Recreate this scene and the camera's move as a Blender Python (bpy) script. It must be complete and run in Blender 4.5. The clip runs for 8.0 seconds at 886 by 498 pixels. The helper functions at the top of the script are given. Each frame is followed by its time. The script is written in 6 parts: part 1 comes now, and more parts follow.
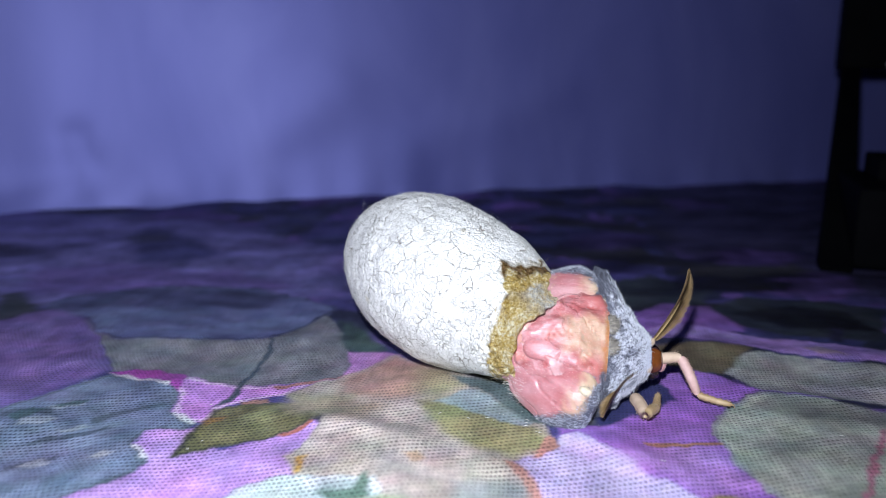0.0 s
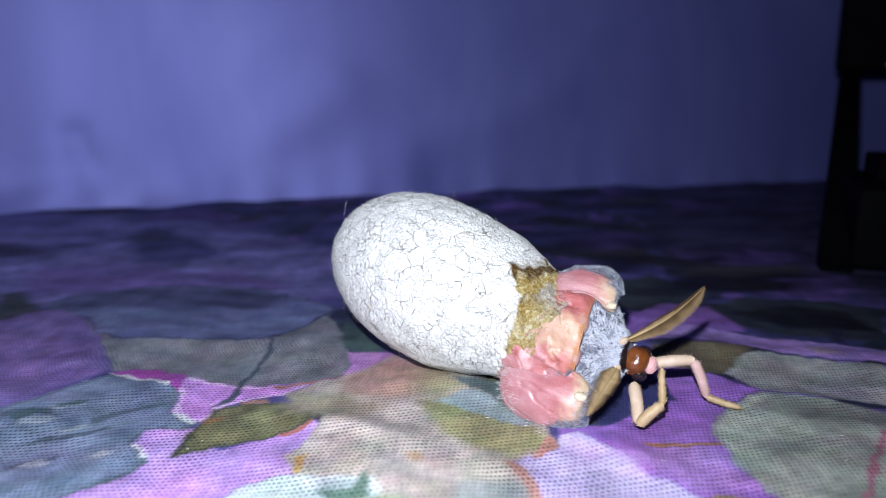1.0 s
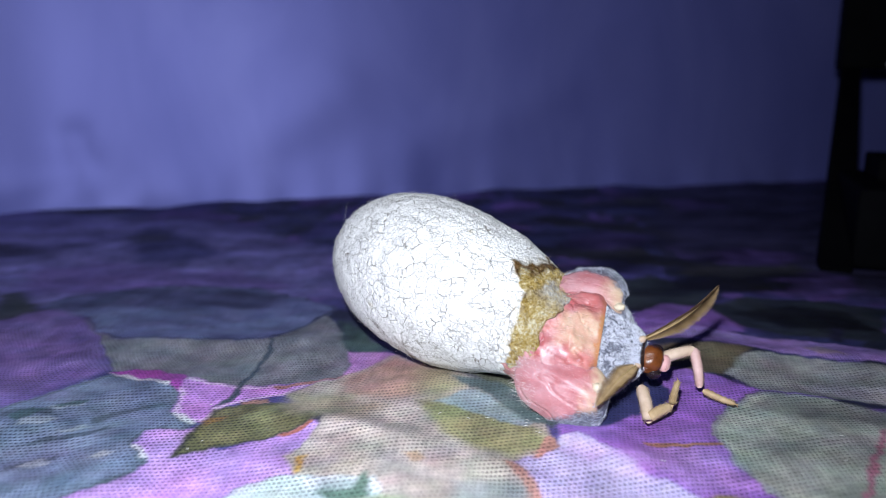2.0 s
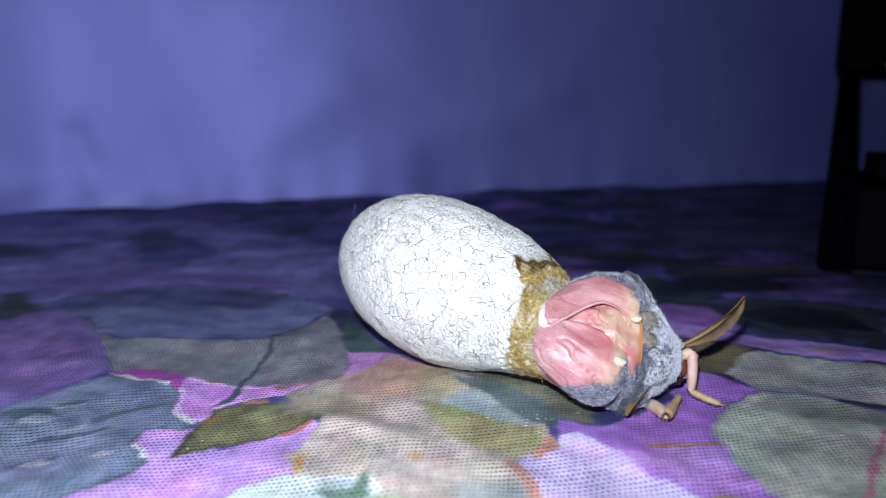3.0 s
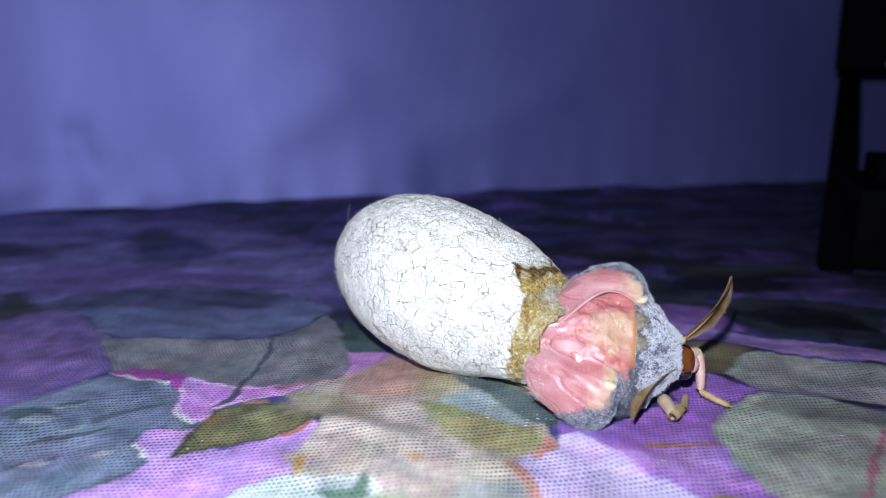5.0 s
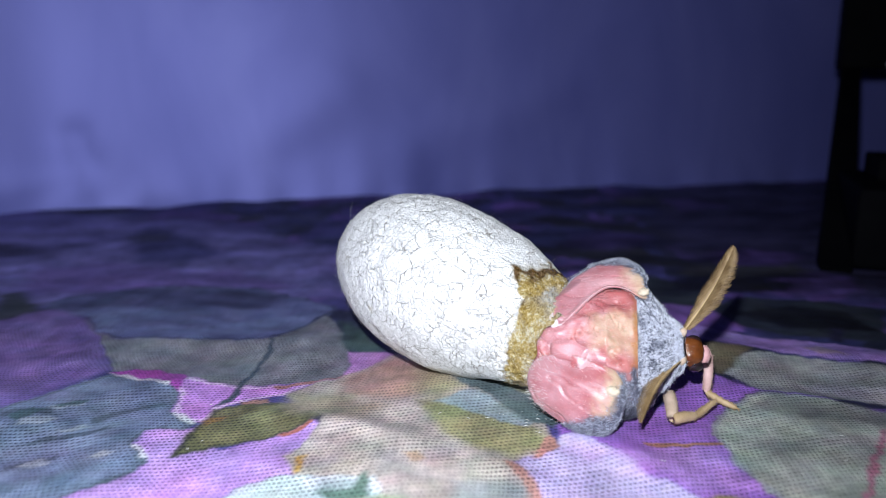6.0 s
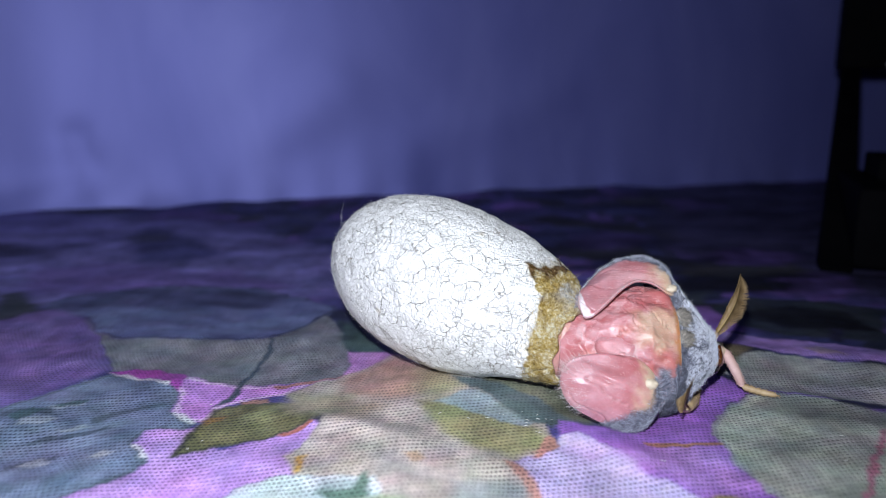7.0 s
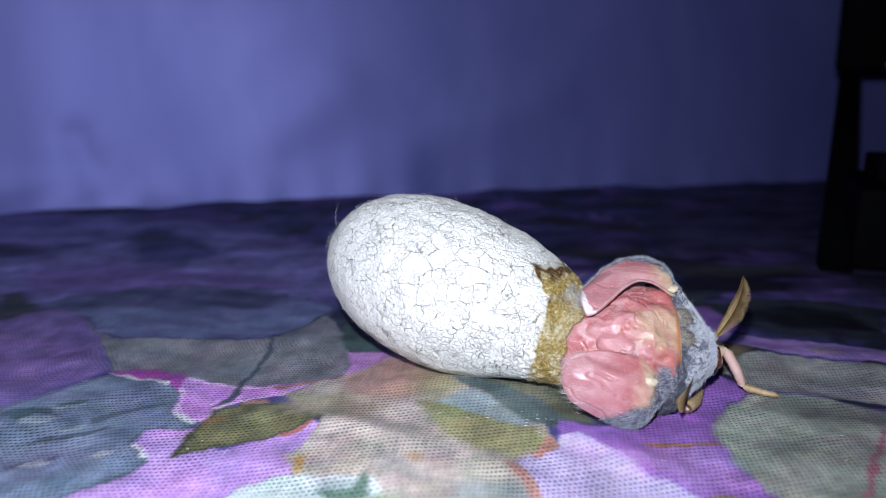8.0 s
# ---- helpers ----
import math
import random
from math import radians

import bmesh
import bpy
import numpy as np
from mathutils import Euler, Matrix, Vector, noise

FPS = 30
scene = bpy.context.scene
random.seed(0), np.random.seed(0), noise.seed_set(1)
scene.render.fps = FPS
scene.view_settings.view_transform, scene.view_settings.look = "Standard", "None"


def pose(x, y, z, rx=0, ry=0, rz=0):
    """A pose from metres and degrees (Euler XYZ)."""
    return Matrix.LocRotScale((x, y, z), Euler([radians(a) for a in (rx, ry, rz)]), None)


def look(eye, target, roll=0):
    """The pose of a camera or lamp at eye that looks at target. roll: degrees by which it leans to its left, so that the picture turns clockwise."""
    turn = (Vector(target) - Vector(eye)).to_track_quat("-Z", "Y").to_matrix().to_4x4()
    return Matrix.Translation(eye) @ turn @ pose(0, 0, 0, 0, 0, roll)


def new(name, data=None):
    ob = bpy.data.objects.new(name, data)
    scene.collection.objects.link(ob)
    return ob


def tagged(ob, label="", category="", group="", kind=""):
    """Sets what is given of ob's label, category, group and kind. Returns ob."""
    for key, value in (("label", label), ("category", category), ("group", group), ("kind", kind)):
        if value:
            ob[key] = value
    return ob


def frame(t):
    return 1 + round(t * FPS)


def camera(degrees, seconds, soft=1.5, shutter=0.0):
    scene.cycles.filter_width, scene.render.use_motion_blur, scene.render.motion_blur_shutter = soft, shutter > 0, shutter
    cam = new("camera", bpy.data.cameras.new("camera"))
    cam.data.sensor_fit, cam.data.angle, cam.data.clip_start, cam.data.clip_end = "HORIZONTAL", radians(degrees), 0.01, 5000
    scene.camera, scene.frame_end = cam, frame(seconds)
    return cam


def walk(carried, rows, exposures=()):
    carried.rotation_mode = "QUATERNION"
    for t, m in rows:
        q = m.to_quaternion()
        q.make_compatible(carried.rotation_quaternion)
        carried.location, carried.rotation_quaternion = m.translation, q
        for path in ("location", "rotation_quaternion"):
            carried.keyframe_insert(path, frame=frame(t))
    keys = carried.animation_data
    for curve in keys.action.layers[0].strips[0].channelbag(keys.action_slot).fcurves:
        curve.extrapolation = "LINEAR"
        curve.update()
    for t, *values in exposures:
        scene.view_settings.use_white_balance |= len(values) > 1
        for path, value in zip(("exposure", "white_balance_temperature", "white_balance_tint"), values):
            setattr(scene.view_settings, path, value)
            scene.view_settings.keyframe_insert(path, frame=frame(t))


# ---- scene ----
cam = camera(60, 8.0, soft=0.62, shutter=0.5)
cam.data.dof.use_dof = True
cam.data.dof.focus_distance = 0.126
cam.data.dof.aperture_fstop = 17.0
EYE = (0.0, 0.0, 0.05116)
VIEW = pose(*EYE, 78.0, 0, 0)
walk(cam, [(0.0, VIEW), (8.0, VIEW)], exposures=[(0.0, 0.03), (4.7, 0.0), (6.6, 0.0), (7.0, -0.14), (8.0, -0.14)])

# ---- light: the camera's own torch in a dark room ----
world = bpy.data.worlds.new("night_room")
world.use_nodes = True
world.node_tree.nodes["Background"].inputs[0].default_value = (0.2, 0.22, 0.5, 1)
world.node_tree.nodes["Background"].inputs[1].default_value = 0.003
scene.world = world

torch_data = bpy.data.lights.new("torch", "SPOT")
torch_data.energy = 2.04
torch_data.spot_size = radians(160)
torch_data.spot_blend = 1.0
torch_data.shadow_soft_size = 0.0022
torch_data.color = (0.82, 0.885, 1.0)
torch = new("torch", torch_data)
torch.matrix_world = look((-0.006, -0.004, 0.073), (-0.053, 0.137, 0.068))
scene.view_settings.exposure = 0.0


# ---- small tools ----
MM = 0.001


def mix(a, b, k):
    return a + (b - a) * k


def smooth(e0, e1, x):
    k = np.clip((x - e0) / (e1 - e0), 0.0, 1.0)
    return k * k * (3 - 2 * k)


def waves(p, seed, scale, octaves=3):
    """Smooth random relief, about -1 to 1, at points p (n, 3); scale: size of the largest forms in the unit of p."""
    rng = np.random.RandomState(seed)
    total, amp = np.zeros(len(p)), 1.0
    for o in range(octaves):
        part_sum = np.zeros(len(p))
        for i in range(7):
            w = rng.normal(size=3)
            w *= rng.uniform(0.7, 1.5) * 2 * np.pi / (scale * np.linalg.norm(w))
            part_sum += np.sin(p @ w + rng.uniform(0, 6.28))
        total += amp * part_sum / 2.6
        amp, scale = amp * 0.5, scale * 0.48
    return total / 1.6


def mesh_of(name, verts, faces, material, smooth_faces=True):
    me = bpy.data.meshes.new(name)
    me.from_pydata([tuple(v) for v in verts], [], faces)
    me.materials.append(material)
    if smooth_faces:
        me.polygons.foreach_set("use_smooth", [True] * len(me.polygons))
    me.update()
    return me


def tint(me, colours, name="tone"):
    """A pigment for each vertex, linear RGB."""
    attr = me.color_attributes.new(name, "FLOAT_COLOR", "POINT")
    data = np.ones((len(me.vertices), 4), np.float32)
    data[:, :3] = colours
    attr.data.foreach_set("color", data.ravel())


def part(name, me, parent, label=""):
    ob = new(name, me)
    ob.parent = parent
    if label:
        tagged(ob, label)
    return ob


def grid_faces(nu, nv, wrap=False, offset=0):
    out = []
    for i in range(nu - 1):
        for j in range(nv if wrap else nv - 1):
            k = (j + 1) % nv
            out.append((offset + i * nv + j, offset + i * nv + k, offset + (i + 1) * nv + k, offset + (i + 1) * nv + j))
    return out


def hairs(roots, ways, lengths, width, rng, bend=0.35):
    """Thin tapered three-sided hairs; returns verts and faces."""
    verts, faces = [], []
    for r, w, n in zip(roots, ways, lengths):
        w = w / np.linalg.norm(w)
        s = np.cross(w, rng.normal(size=3))
        s /= np.linalg.norm(s)
        u = np.cross(w, s)
        k = len(verts)
        droop = rng.normal(size=3) * bend * n * 0.5
        mid = r + w * n * 0.5 + droop * 0.3
        for c in range(3):
            a = c * 2.094
            verts.append(r + (s * math.cos(a) + u * math.sin(a)) * width)
        for c in range(3):
            a = c * 2.094
            verts.append(mid + (s * math.cos(a) + u * math.sin(a)) * width * 0.7)
        verts.append(r + w * n + droop)
        for c in range(3):
            d = (c + 1) % 3
            faces += [(k + c, k + d, k + 3 + d, k + 3 + c), (k + 3 + c, k + 3 + d, k + 6)]
    return verts, faces


def tube(path, radii, sides=10):
    """A round tube along a path (n, 3), closed at its ends."""
    path = np.asarray(path, float)
    verts, n = [], len(path)
    for i in range(n):
        d = path[min(i + 1, n - 1)] - path[max(i - 1, 0)]
        d /= np.linalg.norm(d)
        s = np.cross(d, (0.13, 0.31, 0.94))
        s /= np.linalg.norm(s)
        u = np.cross(d, s)
        for j in range(sides):
            a = j * 2 * math.pi / sides
            verts.append(path[i] + (s * math.cos(a) + u * math.sin(a)) * radii[i])
    faces = grid_faces(n, sides, True)
    faces += [tuple(range(sides)), tuple(range((n - 1) * sides, n * sides))[::-1]]
    return verts, faces


def join(*pieces):
    verts, faces = [], []
    for v, f in pieces:
        k = len(verts)
        verts += list(v)
        faces += [tuple(i + k for i in q) for q in f]
    return verts, faces


def ball(centre, size, seed, rough=0.04, nb=22, nw=28):
    tt, pp = np.meshgrid(np.linspace(0.03, math.pi - 0.03, nb), np.linspace(0, 6.2832, nw, endpoint=False), indexing="ij")
    core = np.stack([np.cos(tt), np.sin(tt) * np.cos(pp), np.sin(tt) * np.sin(pp)], -1).reshape(-1, 3)
    core = core * (1 + rough * waves(core, seed, 1.2, 2))[:, None] * np.array(size) + np.array(centre)
    return core * MM, grid_faces(nb, nw, True) + [tuple(range(nw)), tuple(range((nb - 1) * nw, nb * nw))[::-1]]


# ---- materials ----
class Nodes:
    """Short hand for a node material."""

    def __init__(self, name, rough=0.6, spec=0.4, metal=0.0):
        self.m = bpy.data.materials.new(name)
        self.m.use_nodes = True
        self.t = self.m.node_tree
        self.b = self.t.nodes["Principled BSDF"]
        self.b.inputs["Roughness"].default_value = rough
        self.b.inputs["Specular IOR Level"].default_value = spec
        self.b.inputs["Metallic"].default_value = metal

    def node(self, kind, **sets):
        n = self.t.nodes.new(kind)
        for key, value in sets.items():
            n.inputs[key.replace("_", " ")].default_value = value
        return n

    def link(self, a, b):
        self.t.links.new(a, b)

    def coords(self):
        return self.node("ShaderNodeTexCoord").outputs["Object"]

    def noise(self, scale, detail=3.0, rough=0.5, at=None, distortion=0.0):
        n = self.node("ShaderNodeTexNoise", Scale=scale, Detail=detail, Roughness=rough, Distortion=distortion)
        self.link(at or self.coords(), n.inputs["Vector"])
        return n.outputs["Fac"]

    def ramp(self, fac, stops):
        n = self.t.nodes.new("ShaderNodeValToRGB")
        e = n.color_ramp.elements
        while len(e) < len(stops):
            e.new(0.5)
        for el, (p, c) in zip(e, stops):
            el.position, el.color = p, (*c, 1) if len(c) == 3 else c
        self.link(fac, n.inputs["Fac"])
        return n.outputs["Color"]

    def math(self, op, a, b=None, c=None):
        n = self.t.nodes.new("ShaderNodeMath")
        n.operation = op
        for i, v in enumerate((a, b, c)):
            if v is None:
                continue
            if isinstance(v, (int, float)):
                n.inputs[i].default_value = v
            else:
                self.link(v, n.inputs[i])
        return n.outputs[0]

    def blend(self, fac, a, b, mode="MIX"):
        n = self.t.nodes.new("ShaderNodeMix")
        n.data_type, n.blend_type = "RGBA", mode
        for sock, v in ((n.inputs[0], fac), (n.inputs[6], a), (n.inputs[7], b)):
            if isinstance(v, (int, float)):
                sock.default_value = v
            elif isinstance(v, tuple):
                sock.default_value = (*v, 1)
            else:
                self.link(v, sock)
        return n.outputs[2]

    def tone(self, name="tone"):
        n = self.t.nodes.new("ShaderNodeAttribute")
        n.attribute_name = name
        return n.outputs["Color"]

    def island(self):
        return self.t.nodes.new("ShaderNodeNewGeometry").outputs["Random Per Island"]

    def bump(self, height, depth, strength=1.0):
        n = self.t.nodes.new("ShaderNodeBump")
        n.inputs["Strength"].default_value = strength
        n.inputs["Distance"].default_value = depth
        self.link(height, n.inputs["Height"])
        self.link(n.outputs["Normal"], self.b.inputs["Normal"])

    def colour(self, c):
        if isinstance(c, tuple):
            self.b.inputs["Base Color"].default_value = (*c, 1)
        else:
            self.link(c, self.b.inputs["Base Color"])
        return self

    def soft(self, amount, radius):
        self.b.inputs["Subsurface Weight"].default_value = amount
        self.b.inputs["Subsurface Radius"].default_value = radius
        self.b.inputs["Subsurface Scale"].default_value = 1.0


def cloth_material():
    n = Nodes("printed_cloth", 0.5, 0.35)
    c = n.coords()
    sep = n.node("ShaderNodeSeparateXYZ")
    warp = n.node("ShaderNodeTexNoise", Scale=60.0, Detail=1.0)
    n.link(c, warp.inputs["Vector"])
    n.link(c, sep.inputs[0])
    bend = n.math("MULTIPLY", n.math("SUBTRACT", warp.outputs["Fac"], 0.5), 0.004)
    # embossed pinholes in slanting staggered rows, about 0.8 mm apart
    ca, sa, pitch = math.cos(0.16), math.sin(0.16), 0.00096
    u = n.math("ADD", n.math("ADD", n.math("MULTIPLY", sep.outputs[0], ca), n.math("MULTIPLY", sep.outputs[1], sa)), bend)
    v = n.math("ADD", n.math("SUBTRACT", n.math("MULTIPLY", sep.outputs[1], ca), n.math("MULTIPLY", sep.outputs[0], sa)), bend)
    vs = n.math("DIVIDE", v, pitch)
    row = n.math("FLOOR", vs)
    us = n.math("ADD", n.math("DIVIDE", u, pitch * 0.76), n.math("MULTIPLY", row, 0.5))
    du = n.math("SUBTRACT", n.math("FRACT", us), 0.5)
    dv = n.math("SUBTRACT", n.math("FRACT", vs), 0.5)
    d = n.math("SQRT", n.math("ADD", n.math("MULTIPLY", n.math("MULTIPLY", du, du), 0.95), n.math("MULTIPLY", n.math("MULTIPLY", dv, dv), 1.35)))
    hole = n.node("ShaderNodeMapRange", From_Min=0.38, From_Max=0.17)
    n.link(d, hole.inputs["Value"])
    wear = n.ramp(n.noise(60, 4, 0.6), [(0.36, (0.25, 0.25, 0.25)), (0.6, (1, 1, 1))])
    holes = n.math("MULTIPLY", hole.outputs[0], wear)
    wash = n.ramp(n.noise(160, 5, 0.6), [(0.3, (0.6, 0.62, 0.64)), (0.7, (1.18, 1.16, 1.14))])
    streak_map = n.node("ShaderNodeMapping")
    streak_map.inputs["Scale"].default_value = (1500, 220, 1)
    streak_map.inputs["Rotation"].default_value = (0, 0, 0.35)
    n.link(c, streak_map.inputs["Vector"])
    streak = n.ramp(n.noise(1.0, 4, 0.6, streak_map.outputs[0]), [(0.3, (0.85, 0.85, 0.85)), (0.7, (1.1, 1.1, 1.1))])
    base = n.blend(1.0, n.blend(1.0, n.tone("print"), wash, "MULTIPLY"), streak, "MULTIPLY")
    # shade inside the pits is painted as a darker print, besides the bump
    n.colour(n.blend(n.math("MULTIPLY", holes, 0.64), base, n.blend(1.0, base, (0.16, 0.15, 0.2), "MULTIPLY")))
    fibre = n.noise(2600, 2)
    n.bump(n.math("SUBTRACT", n.math("MULTIPLY", fibre, 0.35), holes), 0.00022, 0.8)
    n.link(n.ramp(n.noise(70, 3), [(0.3, (0.42, 0.42, 0.42)), (0.75, (0.68, 0.68, 0.68))]), n.b.inputs["Roughness"])
    return n.m


def shell_material():
    n = Nodes("cocoon_silk", 0.7, 0.25)
    c = n.coords()
    warp = n.node("ShaderNodeTexNoise", Scale=560.0, Detail=5.0, Roughness=0.65)
    n.link(c, warp.inputs["Vector"])
    off = n.node("ShaderNodeVectorMath")
    off.operation = "SCALE"
    off.inputs["Scale"].default_value = 0.0015
    n.link(warp.outputs["Color"], off.inputs[0])
    add = n.node("ShaderNodeVectorMath")
    n.link(c, add.inputs[0])
    n.link(off.outputs[0], add.inputs[1])
    crack, plate = [], []
    for scale, width in ((400.0, 0.027), (1000.0, 0.05)):
        vor = n.node("ShaderNodeTexVoronoi", Scale=scale)
        vor.feature = "DISTANCE_TO_EDGE"
        n.link(add.outputs[0], vor.inputs["Vector"])
        r = n.node("ShaderNodeMapRange", From_Min=width, From_Max=0.0)
        n.link(vor.outputs["Distance"], r.inputs["Value"])
        crack.append(r.outputs[0])
        g = n.node("ShaderNodeMapRange", From_Min=0.0, From_Max=0.2)
        n.link(vor.outputs["Distance"], g.inputs["Value"])
        plate.append(g.outputs[0])
    keep = n.ramp(n.noise(420, 4, 0.6), [(0.41, (0, 0, 0)), (0.6, (1, 1, 1))])
    keep2 = n.ramp(n.noise(330, 3, 0.5, add.outputs[0]), [(0.45, (0, 0, 0)), (0.62, (1, 1, 1))])
    lines = n.math("MAXIMUM", n.math("MULTIPLY", crack[0], keep), n.math("MULTIPLY", n.math("MULTIPLY", crack[1], keep2), 0.5))
    white = n.ramp(n.noise(2400, 5, 0.8), [(0.36, (0.6, 0.59, 0.56)), (0.48, (0.84, 0.83, 0.81)), (0.6, (0.88, 0.87, 0.85))])
    dirt = n.ramp(n.noise(110, 5, 0.65), [(0.68, (1, 1, 1)), (0.8, (0.55, 0.55, 0.58))])
    base = n.blend(1.0, white, dirt, "MULTIPLY")
    base = n.blend(n.math("MULTIPLY", lines, 0.9), base, (0.2, 0.145, 0.09))
    split = n.node("ShaderNodeSeparateColor")
    n.link(n.tone("stain"), split.inputs[0])
    stain, scorch = split.outputs[0], split.outputs[1]
    grain = n.noise(2100, 4, 0.8)
    gold = n.ramp(n.math("ADD", n.math("MULTIPLY", grain, 0.5), n.math("MULTIPLY", n.noise(420, 4, 0.7), 0.5)),
                  [(0.34, (0.12, 0.065, 0.012)), (0.43, (0.44, 0.29, 0.075)), (0.515, (0.69, 0.52, 0.2)), (0.57, (0.92, 0.86, 0.64))])
    gold = n.blend(n.math("MULTIPLY", split.outputs[2], 0.9), gold, n.ramp(grain, [(0.35, (0.42, 0.4, 0.36)), (0.6, (0.75, 0.75, 0.74))]))
    gold = n.blend(n.math("MULTIPLY", scorch, 0.93), gold, n.ramp(grain, [(0.4, (0.035, 0.014, 0.006)), (0.62, (0.2, 0.1, 0.03))]))
    stain = n.math("MAXIMUM", stain, scorch)
    n.colour(n.blend(stain, base, gold))
    n.link(n.ramp(stain, [(0.0, (0.75, 0.75, 0.75)), (1.0, (0.17, 0.17, 0.17))]), n.b.inputs["Roughness"])
    fine = n.noise(2100, 5, 0.8)
    n.bump(n.math("SUBTRACT", n.math("ADD", n.math("ADD", n.math("MULTIPLY", fine, 0.8), n.math("ADD", n.math("MULTIPLY", plate[0], 0.16), n.math("MULTIPLY", plate[1], 0.27))), n.math("MULTIPLY", stain, n.math("MULTIPLY", grain, 2.4))), n.math("MULTIPLY", lines, n.math("MULTIPLY", n.math("SUBTRACT", 1.0, stain), 0.8))), 0.00038, 1.0)
    return n.m


def flesh_material():
    """Soft, damp pink skin; the pigment comes from the mesh."""
    n = Nodes("downy_flesh", 0.4, 0.42)
    v = n.ramp(n.noise(330, 3, 0.5, distortion=0.8), [(0.3, (0.9, 0.78, 0.78)), (0.5, (1, 1, 1)), (0.7, (1.08, 1.16, 1.16))])
    g = n.ramp(n.noise(3000, 3, 0.7), [(0.3, (0.92, 0.9, 0.9)), (0.7, (1.05, 1.06, 1.06))])
    n.colour(n.blend(1.0, n.blend(1.0, n.tone(), v, "MULTIPLY"), g, "MULTIPLY"))
    crease_map = n.node("ShaderNodeMapping")
    crease_map.inputs["Scale"].default_value = (160, 620, 620)
    n.link(n.coords(), crease_map.inputs["Vector"])
    crease = n.noise(1.0, 4, 0.6, crease_map.outputs[0], 1.8)
    n.link(n.ramp(n.noise(420, 3), [(0.35, (0.3, 0.3, 0.3)), (0.65, (0.5, 0.5, 0.5))]), n.b.inputs["Roughness"])
    n.soft(0.3, (0.0016, 0.0006, 0.0006))
    n.bump(n.math("ADD", n.math("MULTIPLY", crease, 0.75), n.math("MULTIPLY", n.noise(4200, 3, 0.7), 0.1)), 0.00035, 0.42)
    return n.m


def fur_material(name, dark, light, rough=0.6):
    n = Nodes(name, rough, 0.3)
    mixf = n.math("ADD", n.math("MULTIPLY", n.island(), 0.45), n.math("MULTIPLY", n.noise(900, 4, 0.65), 0.6))
    mid = tuple(0.55 * a + 0.4 * b for a, b in zip(dark, light))
    n.colour(n.ramp(mixf, [(0.22, dark), (0.5, mid), (0.8, light)]))
    return n.m


def plain_material(name, dark, light, rough, scale, spec=0.4, relief=0.0001):
    n = Nodes(name, rough, spec)
    f = n.noise(scale, 4, 0.6)
    n.colour(n.ramp(f, [(0.3, dark), (0.7, light)]))
    n.bump(n.noise(scale * 6, 3, 0.6), relief, 0.6)
    return n.m


def wall_material():
    n = Nodes("lilac_sheet", 0.52, 0.6, 0.3)
    c = n.coords()
    mp = n.node("ShaderNodeMapping")
    mp.inputs["Scale"].default_value = (22, 22, 9)
    mp.inputs["Rotation"].default_value = (0, 0.5, 0)
    n.link(c, mp.inputs["Vector"])
    f = n.noise(1.0, 4, 0.55, mp.outputs[0], 0.6)
    n.colour(n.ramp(f, [(0.3, (0.15, 0.165, 0.54)), (0.52, (0.178, 0.192, 0.59)), (0.72, (0.21, 0.225, 0.64))]))
    n.bump(n.noise(90, 4, 0.6), 0.0006, 0.12)
    return n.m


CLOTH = cloth_material()
SHELL = shell_material()
FLESH = flesh_material()
GREY_FUR = fur_material("grey_fur", (0.02, 0.022, 0.038), (0.7, 0.73, 0.85))
DARK_FUR = fur_material("dark_fur", (0.012, 0.013, 0.02), (0.2, 0.21, 0.27))
PALE_FUR = fur_material("cream_fur", (0.42, 0.33, 0.22), (0.72, 0.62, 0.47))
PINK_FUR = fur_material("pink_fur", (0.62, 0.32, 0.31), (0.8, 0.55, 0.54))
SILK = fur_material("silk_thread", (0.66, 0.64, 0.6), (0.86, 0.86, 0.85))
GOLD_SILK = fur_material("stained_silk", (0.28, 0.165, 0.038), (0.88, 0.75, 0.42), 0.3)
AMBER = plain_material("amber_shell", (0.1, 0.028, 0.008), (0.2, 0.06, 0.015), 0.22, 500, 0.6)
EYE_DARK = plain_material("dark_eye", (0.012, 0.008, 0.01), (0.03, 0.018, 0.02), 0.12, 900, 0.6, 0.00003)
PLUME = plain_material("plume", (0.17, 0.105, 0.045), (0.34, 0.235, 0.12), 0.45, 600)
SHAFT = plain_material("plume_shaft", (0.3, 0.2, 0.08), (0.42, 0.3, 0.14), 0.45, 600)
LEG_PALE = plain_material("pale_leg", (0.5, 0.36, 0.24), (0.68, 0.52, 0.4), 0.5, 420)
LEG_PINK = plain_material("pink_leg", (0.5, 0.3, 0.26), (0.68, 0.46, 0.42), 0.5, 420)
LEG_TAN = plain_material("tan_tarsus", (0.38, 0.25, 0.12), (0.56, 0.41, 0.24), 0.45, 420)
BLACK = plain_material("black_lacquer", (0.002, 0.002, 0.003), (0.004, 0.004, 0.005), 0.7, 60, 0.02)
STEEL = plain_material("screw_steel", (0.5, 0.5, 0.52), (0.65, 0.65, 0.66), 0.3, 300)
WALL = wall_material()
ROOM = plain_material("room_plaster", (0.2, 0.2, 0.26), (0.28, 0.28, 0.34), 0.8, 6, 0.2, 0.001)


